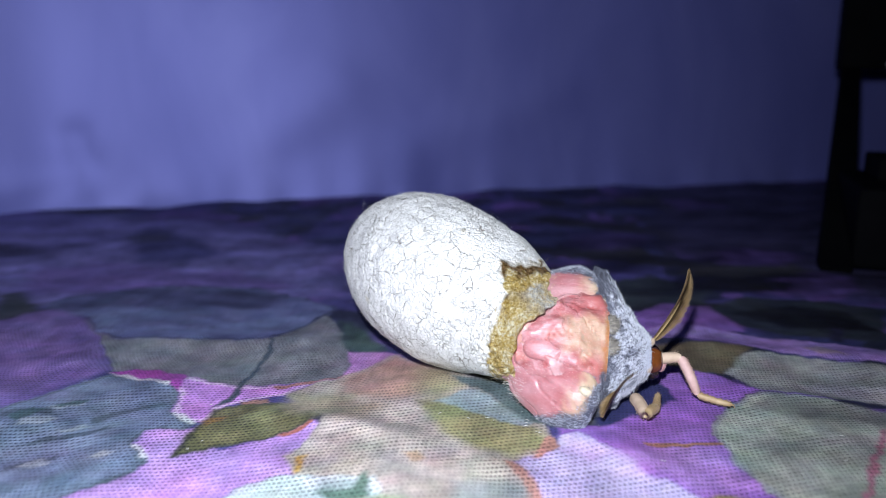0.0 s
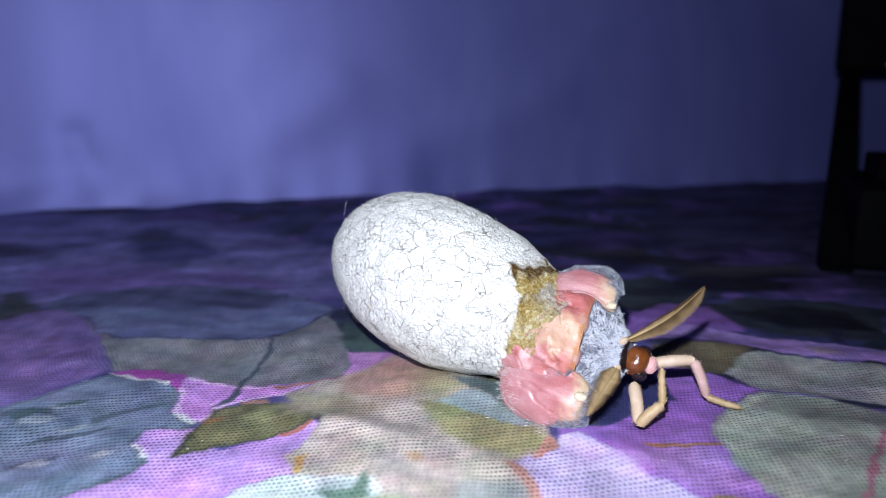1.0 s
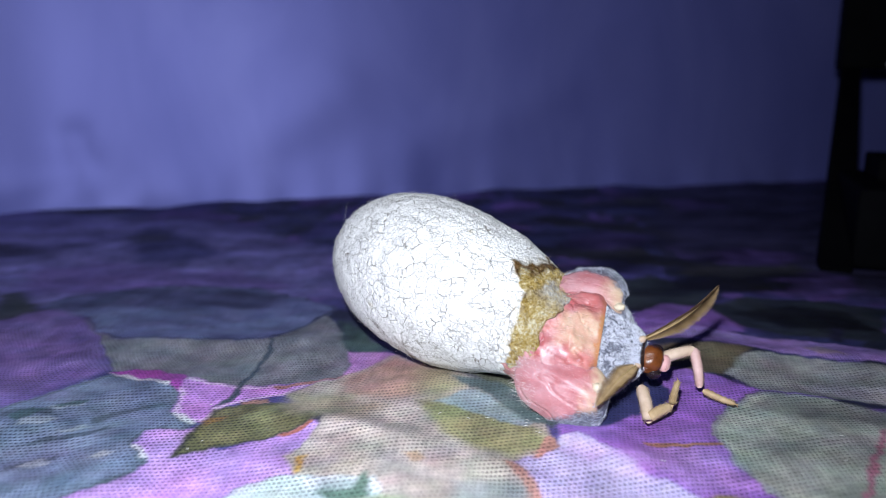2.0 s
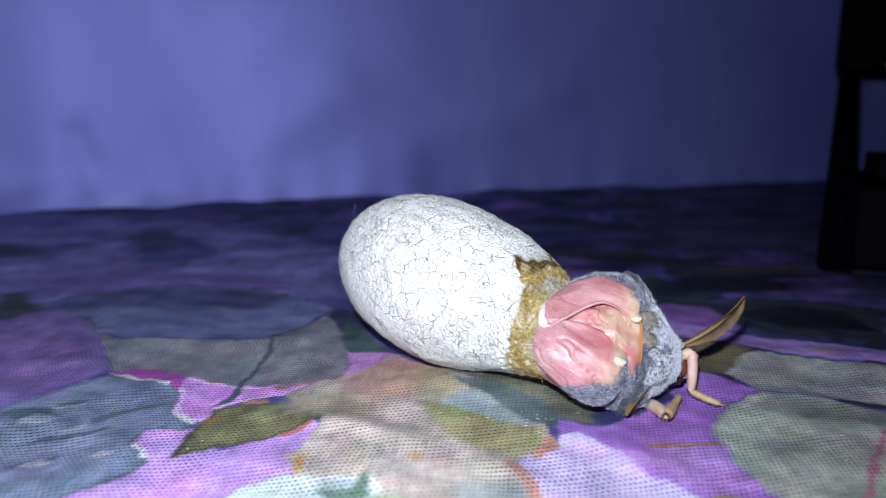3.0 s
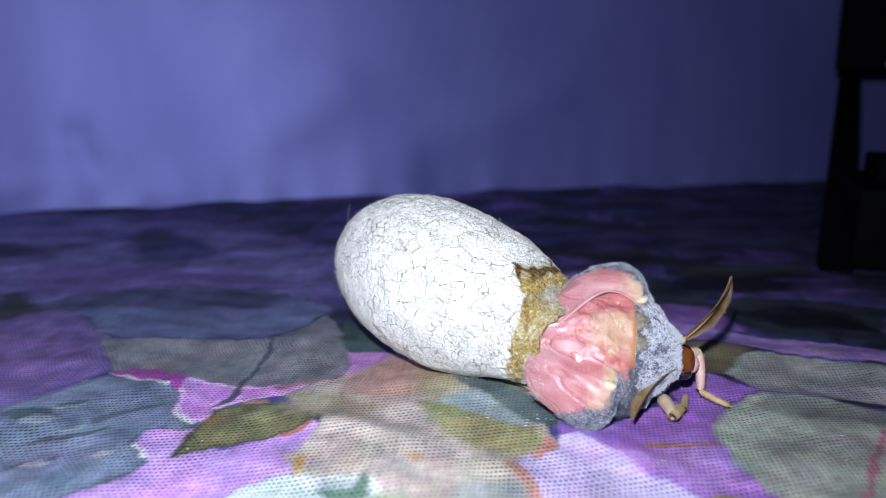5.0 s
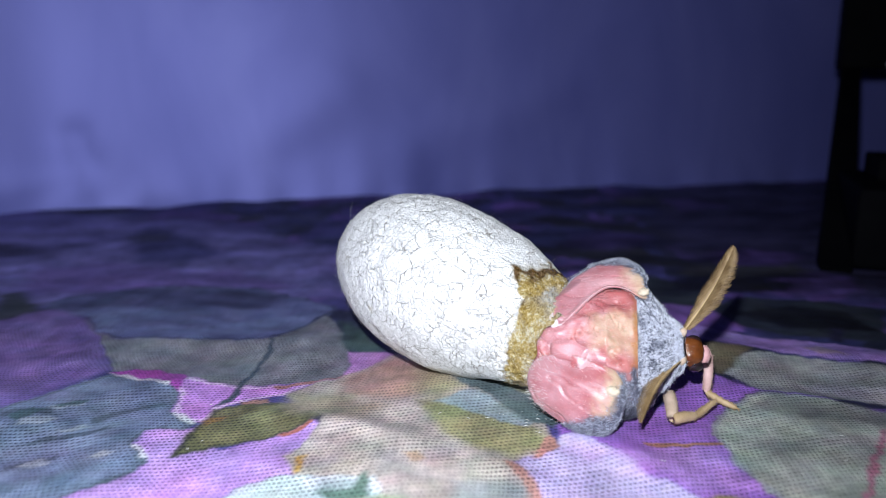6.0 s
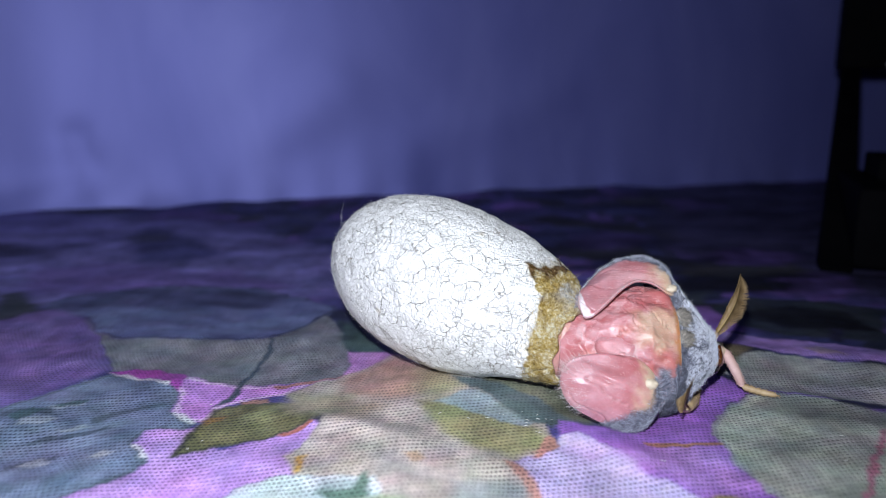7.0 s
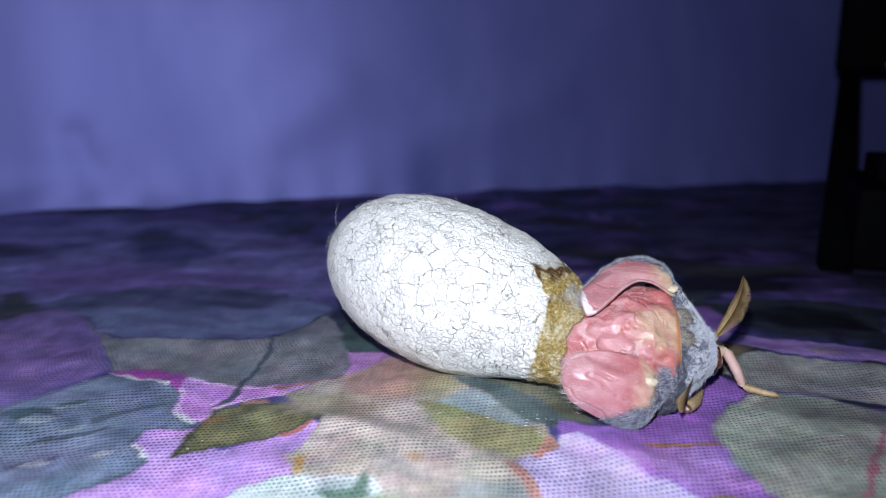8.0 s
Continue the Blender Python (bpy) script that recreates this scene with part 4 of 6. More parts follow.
def build_abdomen(moth):
    """The ringed hind body, which still sits inside the cocoon; it runs back along -x."""
    n, m = 90, 64
    k, P = np.meshgrid(np.linspace(0, 1, n), np.linspace(0, 2 * math.pi, m, endpoint=False), indexing="ij")
    k, P = k.ravel(), P.ravel()
    ring = np.abs(np.sin((k - 0.3) * 17)) ** 0.5 * smooth(0.3, 0.4, k)
    r = 6.5 * np.sqrt(np.clip(1 - (k * 0.98) ** 4, 0, 1)) * np.sqrt(np.clip(1 - (1 - np.clip(k / 0.16, 0, 1)) ** 2 * 0.8, 0, 1)) * (1 - 0.05 * smooth(0.3, 0.4, k) + 0.05 * ring)
    v = np.stack([-17 * k, r * np.cos(P), r * np.sin(P)], 1)
    v[:, 1:] *= (1 + 0.03 * waves(v, 61, 3.5, 3))[:, None]
    me = mesh_of("abdomen", v * MM, grid_faces(n, m, True) + [tuple(range(m)), tuple(range((n - 1) * m, n * m))[::-1]], FLESH)
    tint(me, mix(np.array(PEACH), np.array(PINK), smooth(-0.3, 0.6, waves(v, 62, 5.0, 2))[:, None]))
    return part("abdomen", me, moth, "peach-pink ringed hind body")


def build_wing(moth, side, fore):
    """A soft unexpanded wing pad, base at the origin, that runs back along -x."""
    nu, nv = 120, 120
    T, P = np.meshgrid(np.linspace(0, 1, nu), np.linspace(0, 2 * math.pi, nv, endpoint=False), indexing="ij")
    T, P = T.ravel(), P.ravel()
    length, half, thick = (15.5, 5.8, 3.0) if fore else (9.5, 3.0, 1.9)
    env = np.sqrt(np.clip(1 - np.abs(2 * T - 1) ** 3.8, 0, 1))
    swell = mix(1.0, 0.62, T ** 1.2)
    v = np.stack([1.5 - length * T, side * env * swell * half * np.cos(P), env * swell * thick * np.sin(P)], 1)
    # the pad curls down round the flank and is wrinkled along its length
    out = side * v[:, 1]
    if fore:
        v[:, 1] -= side * 0.8 * T ** 2
    v[:, 2] -= (0.055 if side > 0 else 0.02) * np.clip(out + 2.0, 0, 9) ** 2
    v[:, 2] *= np.where(v[:, 2] < 0, 0.55, 1.0)
    nrm = np.stack([0 * T, side * np.cos(P), np.sin(P)], 1)
    q = v * np.array([0.45, 1, 1])
    seed = 50 + (3 if side > 0 else 0) + (9 if fore else 0)
    wr = waves(q, seed, 6.0, 2) * 0.22 + (0.4 - np.abs(waves(q, seed + 1, 6.0, 2))) * (0.22 if fore else 0.4)
    v = v + nrm * (wr * env)[:, None]
    # the rolled inner edge
    lip = np.exp(-((P - 2.95) / 0.3) ** 2) * env * swell * smooth(0.12, 0.4, T)
    v[:, 2] += lip * (0.9 if fore else 0.25)
    v[:, 1] -= side * lip * (0.7 if fore else 0.2)
    col = np.tile(np.array(PINK), (len(T), 1))
    col = mix(col, np.array(DEEP), (smooth(0.1, 0.8, waves(q, seed + 2, 4.5, 2)) * 0.6)[:, None])
    col = mix(col, np.array(DEEP), (smooth(-2.0, -4.5, out) * 0.5)[:, None])
    col = mix(col, np.array(BLUSH), (smooth(0.0, 0.9, waves(q, seed + 6, 5.5, 2)) * 0.7)[:, None])
    # creases sink in, and the colour below adds their shade
    line = np.exp(-(waves(q, seed + 7, 7.5, 2) / 0.045) ** 2) * env * smooth(0.1, 0.3, T)
    v = v - nrm * (line * 0.22)[:, None]
    col = mix(col, np.array(MAUVE), (smooth(0.2, 0.8, T) * 0.6 if fore else 0 * T)[:, None])
    col = mix(col, np.array(DEEP) * 0.85, (line * 0.4)[:, None])
    base = smooth(0.34, 0.12, T + waves(v, seed, 3, 2) * 0.05)
    col = mix(col, np.array(CREAM), (base * (0.9 if fore else 0.25))[:, None])
    grey = smooth(2.4, 4.0, out - 1.5 + smooth(0.55, 0.05, T) * 3.2 - smooth(0.4, 0.85, T) * 3.0 + waves(v, seed + 4, 1.6, 2) * 0.3) if fore else 0 * T
    if fore:
        grey = np.maximum(grey, smooth(0.13, 0.05, T + waves(v, seed + 5, 2.0, 2) * 0.02))
    col = mix(col, np.array(GREY), grey[:, None])
    me = mesh_of("wing", v * MM, grid_faces(nu, nv, True), FLESH)
    tint(me, col)
    wing = part("forewing" if fore else "hindwing", me, moth,
                "soft crumpled pink wing pad with a grey furry edge" if fore else "small crumpled deep pink wing pad")
    rng = np.random.RandomState(seed)
    if fore:
        k = [i for i in rng.permutation(len(T)) if rng.uniform() < grey[i] and env[i] > 0.2][:2600]
        k = (k * 3)[:4200]
        ways = nrm[k] * 0.5 + np.array([-0.7, side * 0.1, 0]) + rng.normal(size=(len(k), 3)) * 0.4
        jit = rng.normal(size=(len(k), 3)) * 0.12
        part("edge_fur", mesh_of("edge_fur", *hairs((v[k] + jit) * MM, ways, rng.uniform(0.35, 0.8, len(k)) * MM, 0.000035, rng), GREY_FUR), wing, "blue-grey fur")
    k = rng.permutation(len(T))[:600 if fore else 250]
    k = [i for i in k if fore is False or grey[i] < 0.4]
    ways = nrm[k] * 0.4 + np.array([-1.0, 0, 0]) + rng.normal(size=(len(k), 3)) * 0.3
    part("down", mesh_of("down", *hairs(v[k] * MM, ways, rng.uniform(0.3, 0.9, len(k)) * MM, 0.000015, rng), PINK_FUR), wing, "fine pink down")
    if fore:
        k = [i for i in rng.permutation(len(T)) if T[i] > 0.72 and env[i] > 0.3][:260]
        ways = nrm[k] * 0.5 + np.array([-1.0, 0, 0]) + rng.normal(size=(len(k), 3)) * 0.3
        part("tail_fuzz", mesh_of("tail_fuzz", *hairs(v[k] * MM, ways, rng.uniform(0.7, 1.7, len(k)) * MM, 0.000018, rng), SILK), wing, "long pale hairs")
    if fore:
        build_tuft(wing, "shoulder_tuft", (-0.7, -2.2 * side, 2.2), (1.15, 0.85, 0.6), 160, PALE_FUR, (-0.8, 0, 0.1), seed, "waxy cream shoulder tuft", 0.22)
    return wing


def along(u, points):
    """A smooth curve through rows of points, at u from 0 to 1."""
    pts = np.array(points, float)
    k = np.linspace(0, 1, 241)
    out = np.stack([np.interp(k, np.linspace(0, 1, len(pts)), pts[:, c]) for c in range(3)], 1)
    for i in range(3):
        pad = np.concatenate([np.repeat(out[:1], 10, 0), out, np.repeat(out[-1:], 10, 0)])
        out = np.stack([np.convolve(pad[:, c], np.ones(21) / 21, "valid") for c in range(3)], 1)
    return np.stack([np.interp(u, k, out[:, c]) for c in range(3)], 1)


def build_left_forewing(moth):
    """The far forewing: a soft strap from the shoulder back over the flank, its inner edge rolled up; base at the origin."""
    nu, nv = 150, 130
    T, P = np.meshgrid(np.linspace(0, 1, nu), np.linspace(0, 2 * math.pi, nv, endpoint=False), indexing="ij")
    T, P = T.ravel(), P.ravel()
    inner = along(T, [(16.4, 5.4, 5.6), (15.0, 4.9, 6.4), (12.6, 6.2, 6.7), (9.6, 6.8, 6.8), (7.0, 4.9, 7.2), (4.6, 2.2, 7.6), (2.2, 0.0, 7.7), (0.9, 0.4, 7.4)])
    outer = along(T, [(16.4, 8.6, 4.4), (15.2, 12.4, 2.6), (12.1, 13.7, 2.0), (8.8, 12.7, 2.4), (5.3, 10.5, 3.0), (2.5, 7.6, 3.8), (0.5, 4.8, 4.8), (0.4, 1.8, 6.2)])
    w = 0.5 + 0.5 * np.cos(P)
    env = np.sqrt(np.clip(1 - np.abs(2 * T - 1) ** 5, 0, 1))
    mid = mix(inner, outer, w[:, None])
    nrm = np.stack([-0.25 + 0 * T, mix(-0.35, 0.75, w), mix(0.95, 0.6, w)], 1)
    v = mid + nrm * (1.5 * np.sin(math.pi * np.clip(w, 0, 1)) ** 0.8 + env * 1.0 * np.sin(P))[:, None]
    q = mid * np.array([0.4, 1, 1])
    wr = waves(q, 151, 6.0, 2) * 0.22 + (0.4 - np.abs(waves(q, 152, 5.0, 2))) * 0.25
    v = v + nrm * (wr * env)[:, None]
    # the inner edge rolls up and hollows underneath
    lip = np.exp(-((w - 0.03) / 0.09) ** 2) * env * smooth(0.1, 0.35, T) * smooth(1.0, 0.8, T)
    v = v + lip[:, None] * np.array([0.1, 0.25, 0.75])
    base = np.array([15.0, 6.0, 5.0])
    v = v - base
    col = np.tile(np.array(PINK), (len(T), 1))
    col = mix(col, np.array(DEEP), (smooth(0.0, 0.8, waves(q, 153, 4.5, 2)) * 0.45)[:, None])
    col = mix(col, np.array(BLUSH), (smooth(0.0, 0.9, waves(q, 154, 5.5, 2)) * 0.6)[:, None])
    col = mix(col, np.array(MAUVE), (smooth(0.25, 0.7, T) * 0.6)[:, None])
    # sunken creases, with shade painted along them in deeper pink
    shaded_crease = np.exp(-(waves(q, 155, 7.5, 2) / 0.05) ** 2) * env * smooth(0.1, 0.3, T)
    v = v - nrm * (shaded_crease * 0.16)[:, None]
    col = mix(col, np.array(DEEP) * 0.85, (shaded_crease * 0.35)[:, None])
    col = mix(col, np.array(BLUSH), (lip * 0.7)[:, None])
    col = mix(col, np.array(CREAM), (smooth(0.36, 0.1, T + waves(v, 156, 3, 2) * 0.04) * 0.9)[:, None])
    grey = smooth(0.6, 0.76, w + smooth(0.5, 0.1, T) * 0.12 - smooth(0.35, 0.75, T) * 0.3 + waves(v, 157, 1.6, 2) * 0.05)
    grey = np.maximum(grey, smooth(0.07, 0.03, T))
    col = mix(col, np.array(GREY), grey[:, None])
    col = mix(col, np.array(WHITE), (smooth(0.0, 0.012, T - 0.84 + waves(v, 158, 2.2, 2) * 0.02) * 0.8)[:, None])
    me = mesh_of("wing", v * MM, grid_faces(nu, nv, True), FLESH)
    tint(me, col)
    wing = part("forewing", me, moth, "long soft pink wing pad with a rolled edge and white tip")
    rng = np.random.RandomState(150)
    top = np.sin(P) > -0.5
    k = [i for i in rng.permutation(len(T)) if top[i] and rng.uniform() < grey[i]][:2600]
    k = (k * 3)[:5200]
    ways = nrm[k] * 0.4 + np.array([-0.7, 0.1, 0]) + rng.normal(size=(len(k), 3)) * 0.4
    jit = rng.normal(size=(len(k), 3)) * 0.12
    part("edge_fur", mesh_of("edge_fur", *hairs((v[k] + jit) * MM, ways, rng.uniform(0.3, 0.7, len(k)) * MM, 0.000032, rng), GREY_FUR), wing, "blue-grey fur")
    k = [i for i in rng.permutation(len(T))[:900] if grey[i] < 0.4]
    ways = nrm[k] * 0.4 + np.array([-1.0, 0, 0]) + rng.normal(size=(len(k), 3)) * 0.3
    part("down", mesh_of("down", *hairs(v[k] * MM, ways, rng.uniform(0.3, 0.8, len(k)) * MM, 0.000015, rng), PINK_FUR), wing, "fine pink down")
    build_tuft(wing, "shoulder_tuft", (0.2, -0.2, 2.5), (0.9, 0.75, 0.5), 160, PALE_FUR, (-0.8, 0, 0.1), 159, "waxy cream shoulder tuft", 0.22)
    return wing


def build_tuft(moth, name, centre, size, count, material, way, seed, label, shag=1.0):
    rng = np.random.RandomState(seed)
    d = rng.normal(size=(count, 3))
    d /= np.linalg.norm(d, axis=1)[:, None]
    root = np.array(centre) + d * np.array(size) * rng.uniform(0.3, 1.0, (count, 1))
    ways = d * 0.5 + np.array(way) + rng.normal(size=(count, 3)) * 0.25
    v1 = hairs(root * MM, ways, rng.uniform(0.7, 1.5, count) * MM * shag, 0.00005, rng)
    nb = 14
    tt, pp = np.meshgrid(np.linspace(0.02, math.pi - 0.02, nb), np.linspace(0, 6.2832, 18, endpoint=False), indexing="ij")
    core = np.stack([np.cos(tt), np.sin(tt) * np.cos(pp), np.sin(tt) * np.sin(pp)], -1).reshape(-1, 3)
    core = core * (1 + 0.22 * waves(core, seed, 1.1, 2))[:, None] * np.array(size) * 0.85 + np.array(centre)
    me = mesh_of(name, *join(v1, (core * MM, grid_faces(nb, 18, True))), material)
    return part(name, me, moth, label)


PIVOT = np.array([17.0, -1.0, -1.0])


def collar_at(u, a):
    h = np.interp(u, [12.5, 14, 16, 18, 20, 22, 23.5], [12.2, 12.6, 11.7, 9.6, 7.0, 4.6, 2.6])
    top = np.interp(u, [12.5, 14, 16, 18, 20, 22, 23.5], [5.5, 7.4, 8.0, 7.2, 5.6, 3.6, 1.8])
    low = np.interp(u, [12.5, 16, 20, 23.5], [5.0, 6.0, 5.2, 2.5])
    sy, sz = np.cos(a), np.sin(a)
    h = h * np.where(sy < 0, 0.89, mix(1.0, 1.17, smooth(20, 16, u)))
    low = low * (1 - 0.75 * np.clip(-sy, 0, 1))
    h = h * (1 - 0.25 * np.clip(-sy, 0, 1) * np.clip(-sz, 0, 1))
    return np.stack([u, MID + h * sy, -0.8 + np.where(sz > 0, top, low) * sz], -1)


def build_collar(moth):
    """Built about the pivot of the neck, on which it nods."""
    nu, nv = 46, 96
    U, P = np.meshgrid(np.linspace(13.6, 23.5, nu), np.linspace(0, 2 * math.pi, nv, endpoint=False), indexing="ij")
    U, P = U.ravel(), P.ravel()
    v = collar_at(U, P) - PIVOT
    nrm = np.stack([0.35 + 0 * U, np.cos(P), np.sin(P)], 1)
    v = v + nrm * (waves(v, 71, 4.0, 3) * 0.28)[:, None]
    me = mesh_of("collar", v * MM, grid_faces(nu, nv, True) + [tuple(range((nu - 1) * nv, nu * nv))[::-1], tuple(range(nv))], DARK_FUR)
    collar = part("collar", me, moth, "blue-grey and white furry collar")
    rng = np.random.RandomState(72)
    m = 40000
    u, a = rng.uniform(13.8, 23.4, m), rng.uniform(-0.9, math.pi + 0.9, m)
    r = collar_at(u, a) - PIVOT
    nn = np.stack([0.35 + 0 * u, np.cos(a), np.sin(a)], 1)
    r = r + nn * (waves(r, 71, 4.0, 3) * 0.28)[:, None]
    ways = nn * 0.3 + np.array([-0.6, 0, 0]) + rng.normal(size=(m, 3)) * 0.35
    white = smooth(-0.1, 0.5, waves(r, 73, 3.0, 3) + 0.25 + 0.3 * smooth(17.0, 20.0, u) + 0.75 * np.exp(-((r[:, 1] - 0.5) / 5.0) ** 2) - 0.32) * smooth(15.4, 17.0, u)
    # dark hairs: charcoal flecks, plus the neck seam's shade put into fur colour
    seam = smooth(17.7, 16.0, u + 0.5 * waves(r, 75, 2.0, 2) + 0.8 * smooth(-4, 4, r[:, 1])) * 0.95 + 0.3 * smooth(0.0, 0.8, waves(r, 74, 0.9, 2))
    kind = np.where(seam > rng.uniform(0, 1, m), 2, np.where(white > rng.uniform(0.2, 0.8, m), 1, 0))
    for name, pick, mat, label in (("fur", (kind == 0), GREY_FUR, "blue-grey fur"), ("pale_fur", kind == 1, WHITE_FUR, "white fur"),
                                   ("dark_fur", kind == 2, DARK_FUR, "charcoal fur flecks, and dark fur for the neck seam's shade")):
        k = np.where(pick)[0]
        longer = 1.25 if name == "pale_fur" else 1.0
        part(name, mesh_of(name, *hairs(r[k] * MM, ways[k], rng.uniform(0.3, 0.72, len(k)) * longer * MM, 0.000032 * longer, rng), mat), collar, label)
    for y, w, s in ((0.9, 1.5, 91), (-2.6, 1.3, 92)):
        c = collar_at(16.3, math.acos((y - MID) / 12.0)) - PIVOT
        build_tuft(collar, "pale_lobe", c + np.array([0.2, 0, 0.15]), (1.3, w * 1.1, 0.3), 620, LOBE_FUR, (0.7, 0, 0.0), s, "matted grey-cream lobe", 0.6)
    return collar


LOBE_FUR = fur_material("lobe_fur", (0.12, 0.11, 0.1), (0.5, 0.45, 0.38), 0.4)
WHITE_FUR = fur_material("white_fur", (0.5, 0.52, 0.62), (0.86, 0.87, 0.92))


def build_head(moth):
    """Built about the same pivot; the face looks along x."""
    c = np.array([23.6, -1.3, -3.5]) - PIVOT
    me = mesh_of("head", *ball(c, (2.15, 2.35, 2.15), 81, 0.1), AMBER)
    head = part("head", me, moth, "glossy amber-brown head")
    for s in (1, -1):
        part("eye", mesh_of("eye", *ball(c + np.array([0.4, 1.9 * s, -1.1]), (1.3, 1.1, 1.3), 82, 0.01), EYE_DARK), head, "shiny black compound eye")
    rng = np.random.RandomState(83)
    d = rng.normal(size=(420, 3))
    d /= np.linalg.norm(d, axis=1)[:, None]
    root = c + np.array([1.9, 0, -1.7]) + d * np.array([0.9, 1.4, 0.8])
    part("palp", mesh_of("palp", *join(ball(c + np.array([1.8, 0, -1.7]), (1.0, 1.5, 0.9), 84),
         hairs(root * MM, d * 0.4 + np.array([0.6, 0, -0.3]), rng.uniform(0.1, 0.28, 420) * MM, 0.00004, rng)), PINK_FUR), head, "fuzzy pink mouth tuft")
    d = rng.normal(size=(1100, 3))
    d /= np.linalg.norm(d, axis=1)[:, None]
    root = c + np.array([-1.5, 0, 0.8]) + d * rng.uniform(0.2, 1.0, (1100, 1)) * np.array([1.0, 2.3, 1.3])
    part("brow_tuft", mesh_of("brow_tuft", *hairs(root * MM, rng.normal(size=(1100, 3)) * 0.4 + np.array([0.5, 0, 0.6]), rng.uniform(0.4, 0.9, 1100) * MM, 0.00006, rng), PALE_FUR), head, "cream tuft between the antennae")
    return head


def build_antenna(moth, length, width):
    """A feathered antenna along x with two rows of barbs in y."""
    n = 66
    rng = np.random.RandomState(int(length * 10))
    path = [np.array([length * k / 12, 0, 1.3 * math.sin(math.pi * k / 12)]) * MM for k in range(13)]
    ant = part("antenna", mesh_of("antenna", *tube(path, [0.24 * MM * (1 - 0.75 * k / 12) for k in range(13)], 8), SHAFT), moth,
               "tan feathered antenna")
    part("scape", mesh_of("scape", *ball((0.1, 0, 0), (0.9, 0.6, 0.6), 85, 0.08, 10, 12), LEG_PALE), ant, "pale antenna base")
    verts, faces = [], []
    for k in range(n):
        t = 0.05 + 0.94 * k / (n - 1)
        w0 = width * min(1.0, t * 2.2 + 0.28) * (1 - t ** 4.5 * 0.95) ** 0.75
        x0, z0 = length * t, 1.3 * math.sin(math.pi * t)
        for s in (1, -1):
            for twin in (0.0, 0.13):
                w = w0 * rng.uniform(0.86, 1.08)
                p0 = np.array([x0 + twin, 0, z0])
                p1 = np.array([x0 + w * 0.2 + twin, s * w * 0.6, z0 + w * 0.14 + twin])
                p2 = np.array([x0 + w * 0.5 + twin, s * w, z0 + w * 0.42 + twin])
                v, f = tube([p0 * MM, p1 * MM, p2 * MM], [0.1 * MM, 0.075 * MM, 0.02 * MM], 4)
                f = [tuple(i + len(verts) for i in q) for q in f]
                verts += v
                faces += f
    part("barb_comb", mesh_of("barb_comb", verts, faces, PLUME), ant, "fine brown comb of barbs")
    return ant


def build_segment(moth, name, length, r0, r1, material, bow, label, claws=False):
    """A leg segment along x, swollen at the joint, with a few bristles."""
    n = 12
    k = np.linspace(0, 1, n)
    path = np.stack([k * length, 0 * k, bow * np.sin(math.pi * k)], 1)
    rad = mix(r0, r1, k) * (1 + 0.12 * np.sin(k * 3.1)) * np.where((k < 0.02) | (k > 0.98), 0.6, 1.0)
    if claws:
        rad = rad * (1 + 0.16 * np.sin(k * 31))
    pieces = [tube(path * MM, rad * MM, 12)]
    if claws:
        e = path[-1]
        for s in (1, -1):
            pieces.append(tube([e * MM, (e + np.array([0.35, 0.2 * s, -0.05])) * MM, (e + np.array([0.6, 0.35 * s, -0.3])) * MM], [0.09 * MM, 0.06 * MM, 0.02 * MM], 6))
    rng = np.random.RandomState(len(name))
    m = 520
    t = rng.uniform(0.05, 0.95, m)
    a = rng.uniform(0, 6.283, m)
    rr = mix(r0, r1, t)
    root = np.stack([t * length, rr * np.cos(a), bow * np.sin(math.pi * t) + rr * np.sin(a)], 1)
    ways = np.stack([0.8 + 0 * t, np.cos(a), np.sin(a)], 1) + rng.normal(size=(m, 3)) * 0.3
    pieces.append(hairs(root * MM, ways, rng.uniform(0.15, 0.5, m) * MM, 0.000018, rng))
    return part(name, mesh_of(name, *join(*pieces), material), moth, label)


def build_moth():
    moth = new("moth")
    tagged(moth, "newly hatched pink silk moth crawling out of its cocoon", "moth")
    build_thorax(moth)
    parts = {"abdomen": build_abdomen(moth)}
    parts["wing_left"] = build_left_forewing(moth)
    parts["wing_right"] = build_wing(moth, -1, True)
    parts["hind_left"] = build_wing(moth, 1, False)
    parts["hind_right"] = build_wing(moth, -1, False)
    parts["collar"] = build_collar(moth)
    parts["head"] = build_head(moth)
    parts["antenna_left"] = build_antenna(moth, 16.0, 2.0)
    parts["antenna_right"] = build_antenna(moth, 13.5, 1.7)
    for side in ("left", "right"):
        parts["femur_" + side] = build_segment(moth, "femur", 7.3, 0.95, 0.8, LEG_PALE, 0.2, "pale cream upper leg")
        parts["tibia_" + side] = build_segment(moth, "tibia", 6.6 if side == "left" else 4.8, 0.85, 0.62, LEG_PINK if side == "left" else LEG_TAN, 0.25, "pinkish lower leg")
        parts["tarsus_" + side] = build_segment(moth, "tarsus", 5.5, 0.55, 0.36, LEG_TAN, -0.15, "jointed tan foot", True)
    return moth, parts


MOTH, PARTS = build_moth()


# ---- what moves ----
def mm_rows(rows):
    return [(t, pose(x * MM, y * MM, z * MM, rx, ry, rz)) for t, x, y, z, rx, ry, rz in rows]


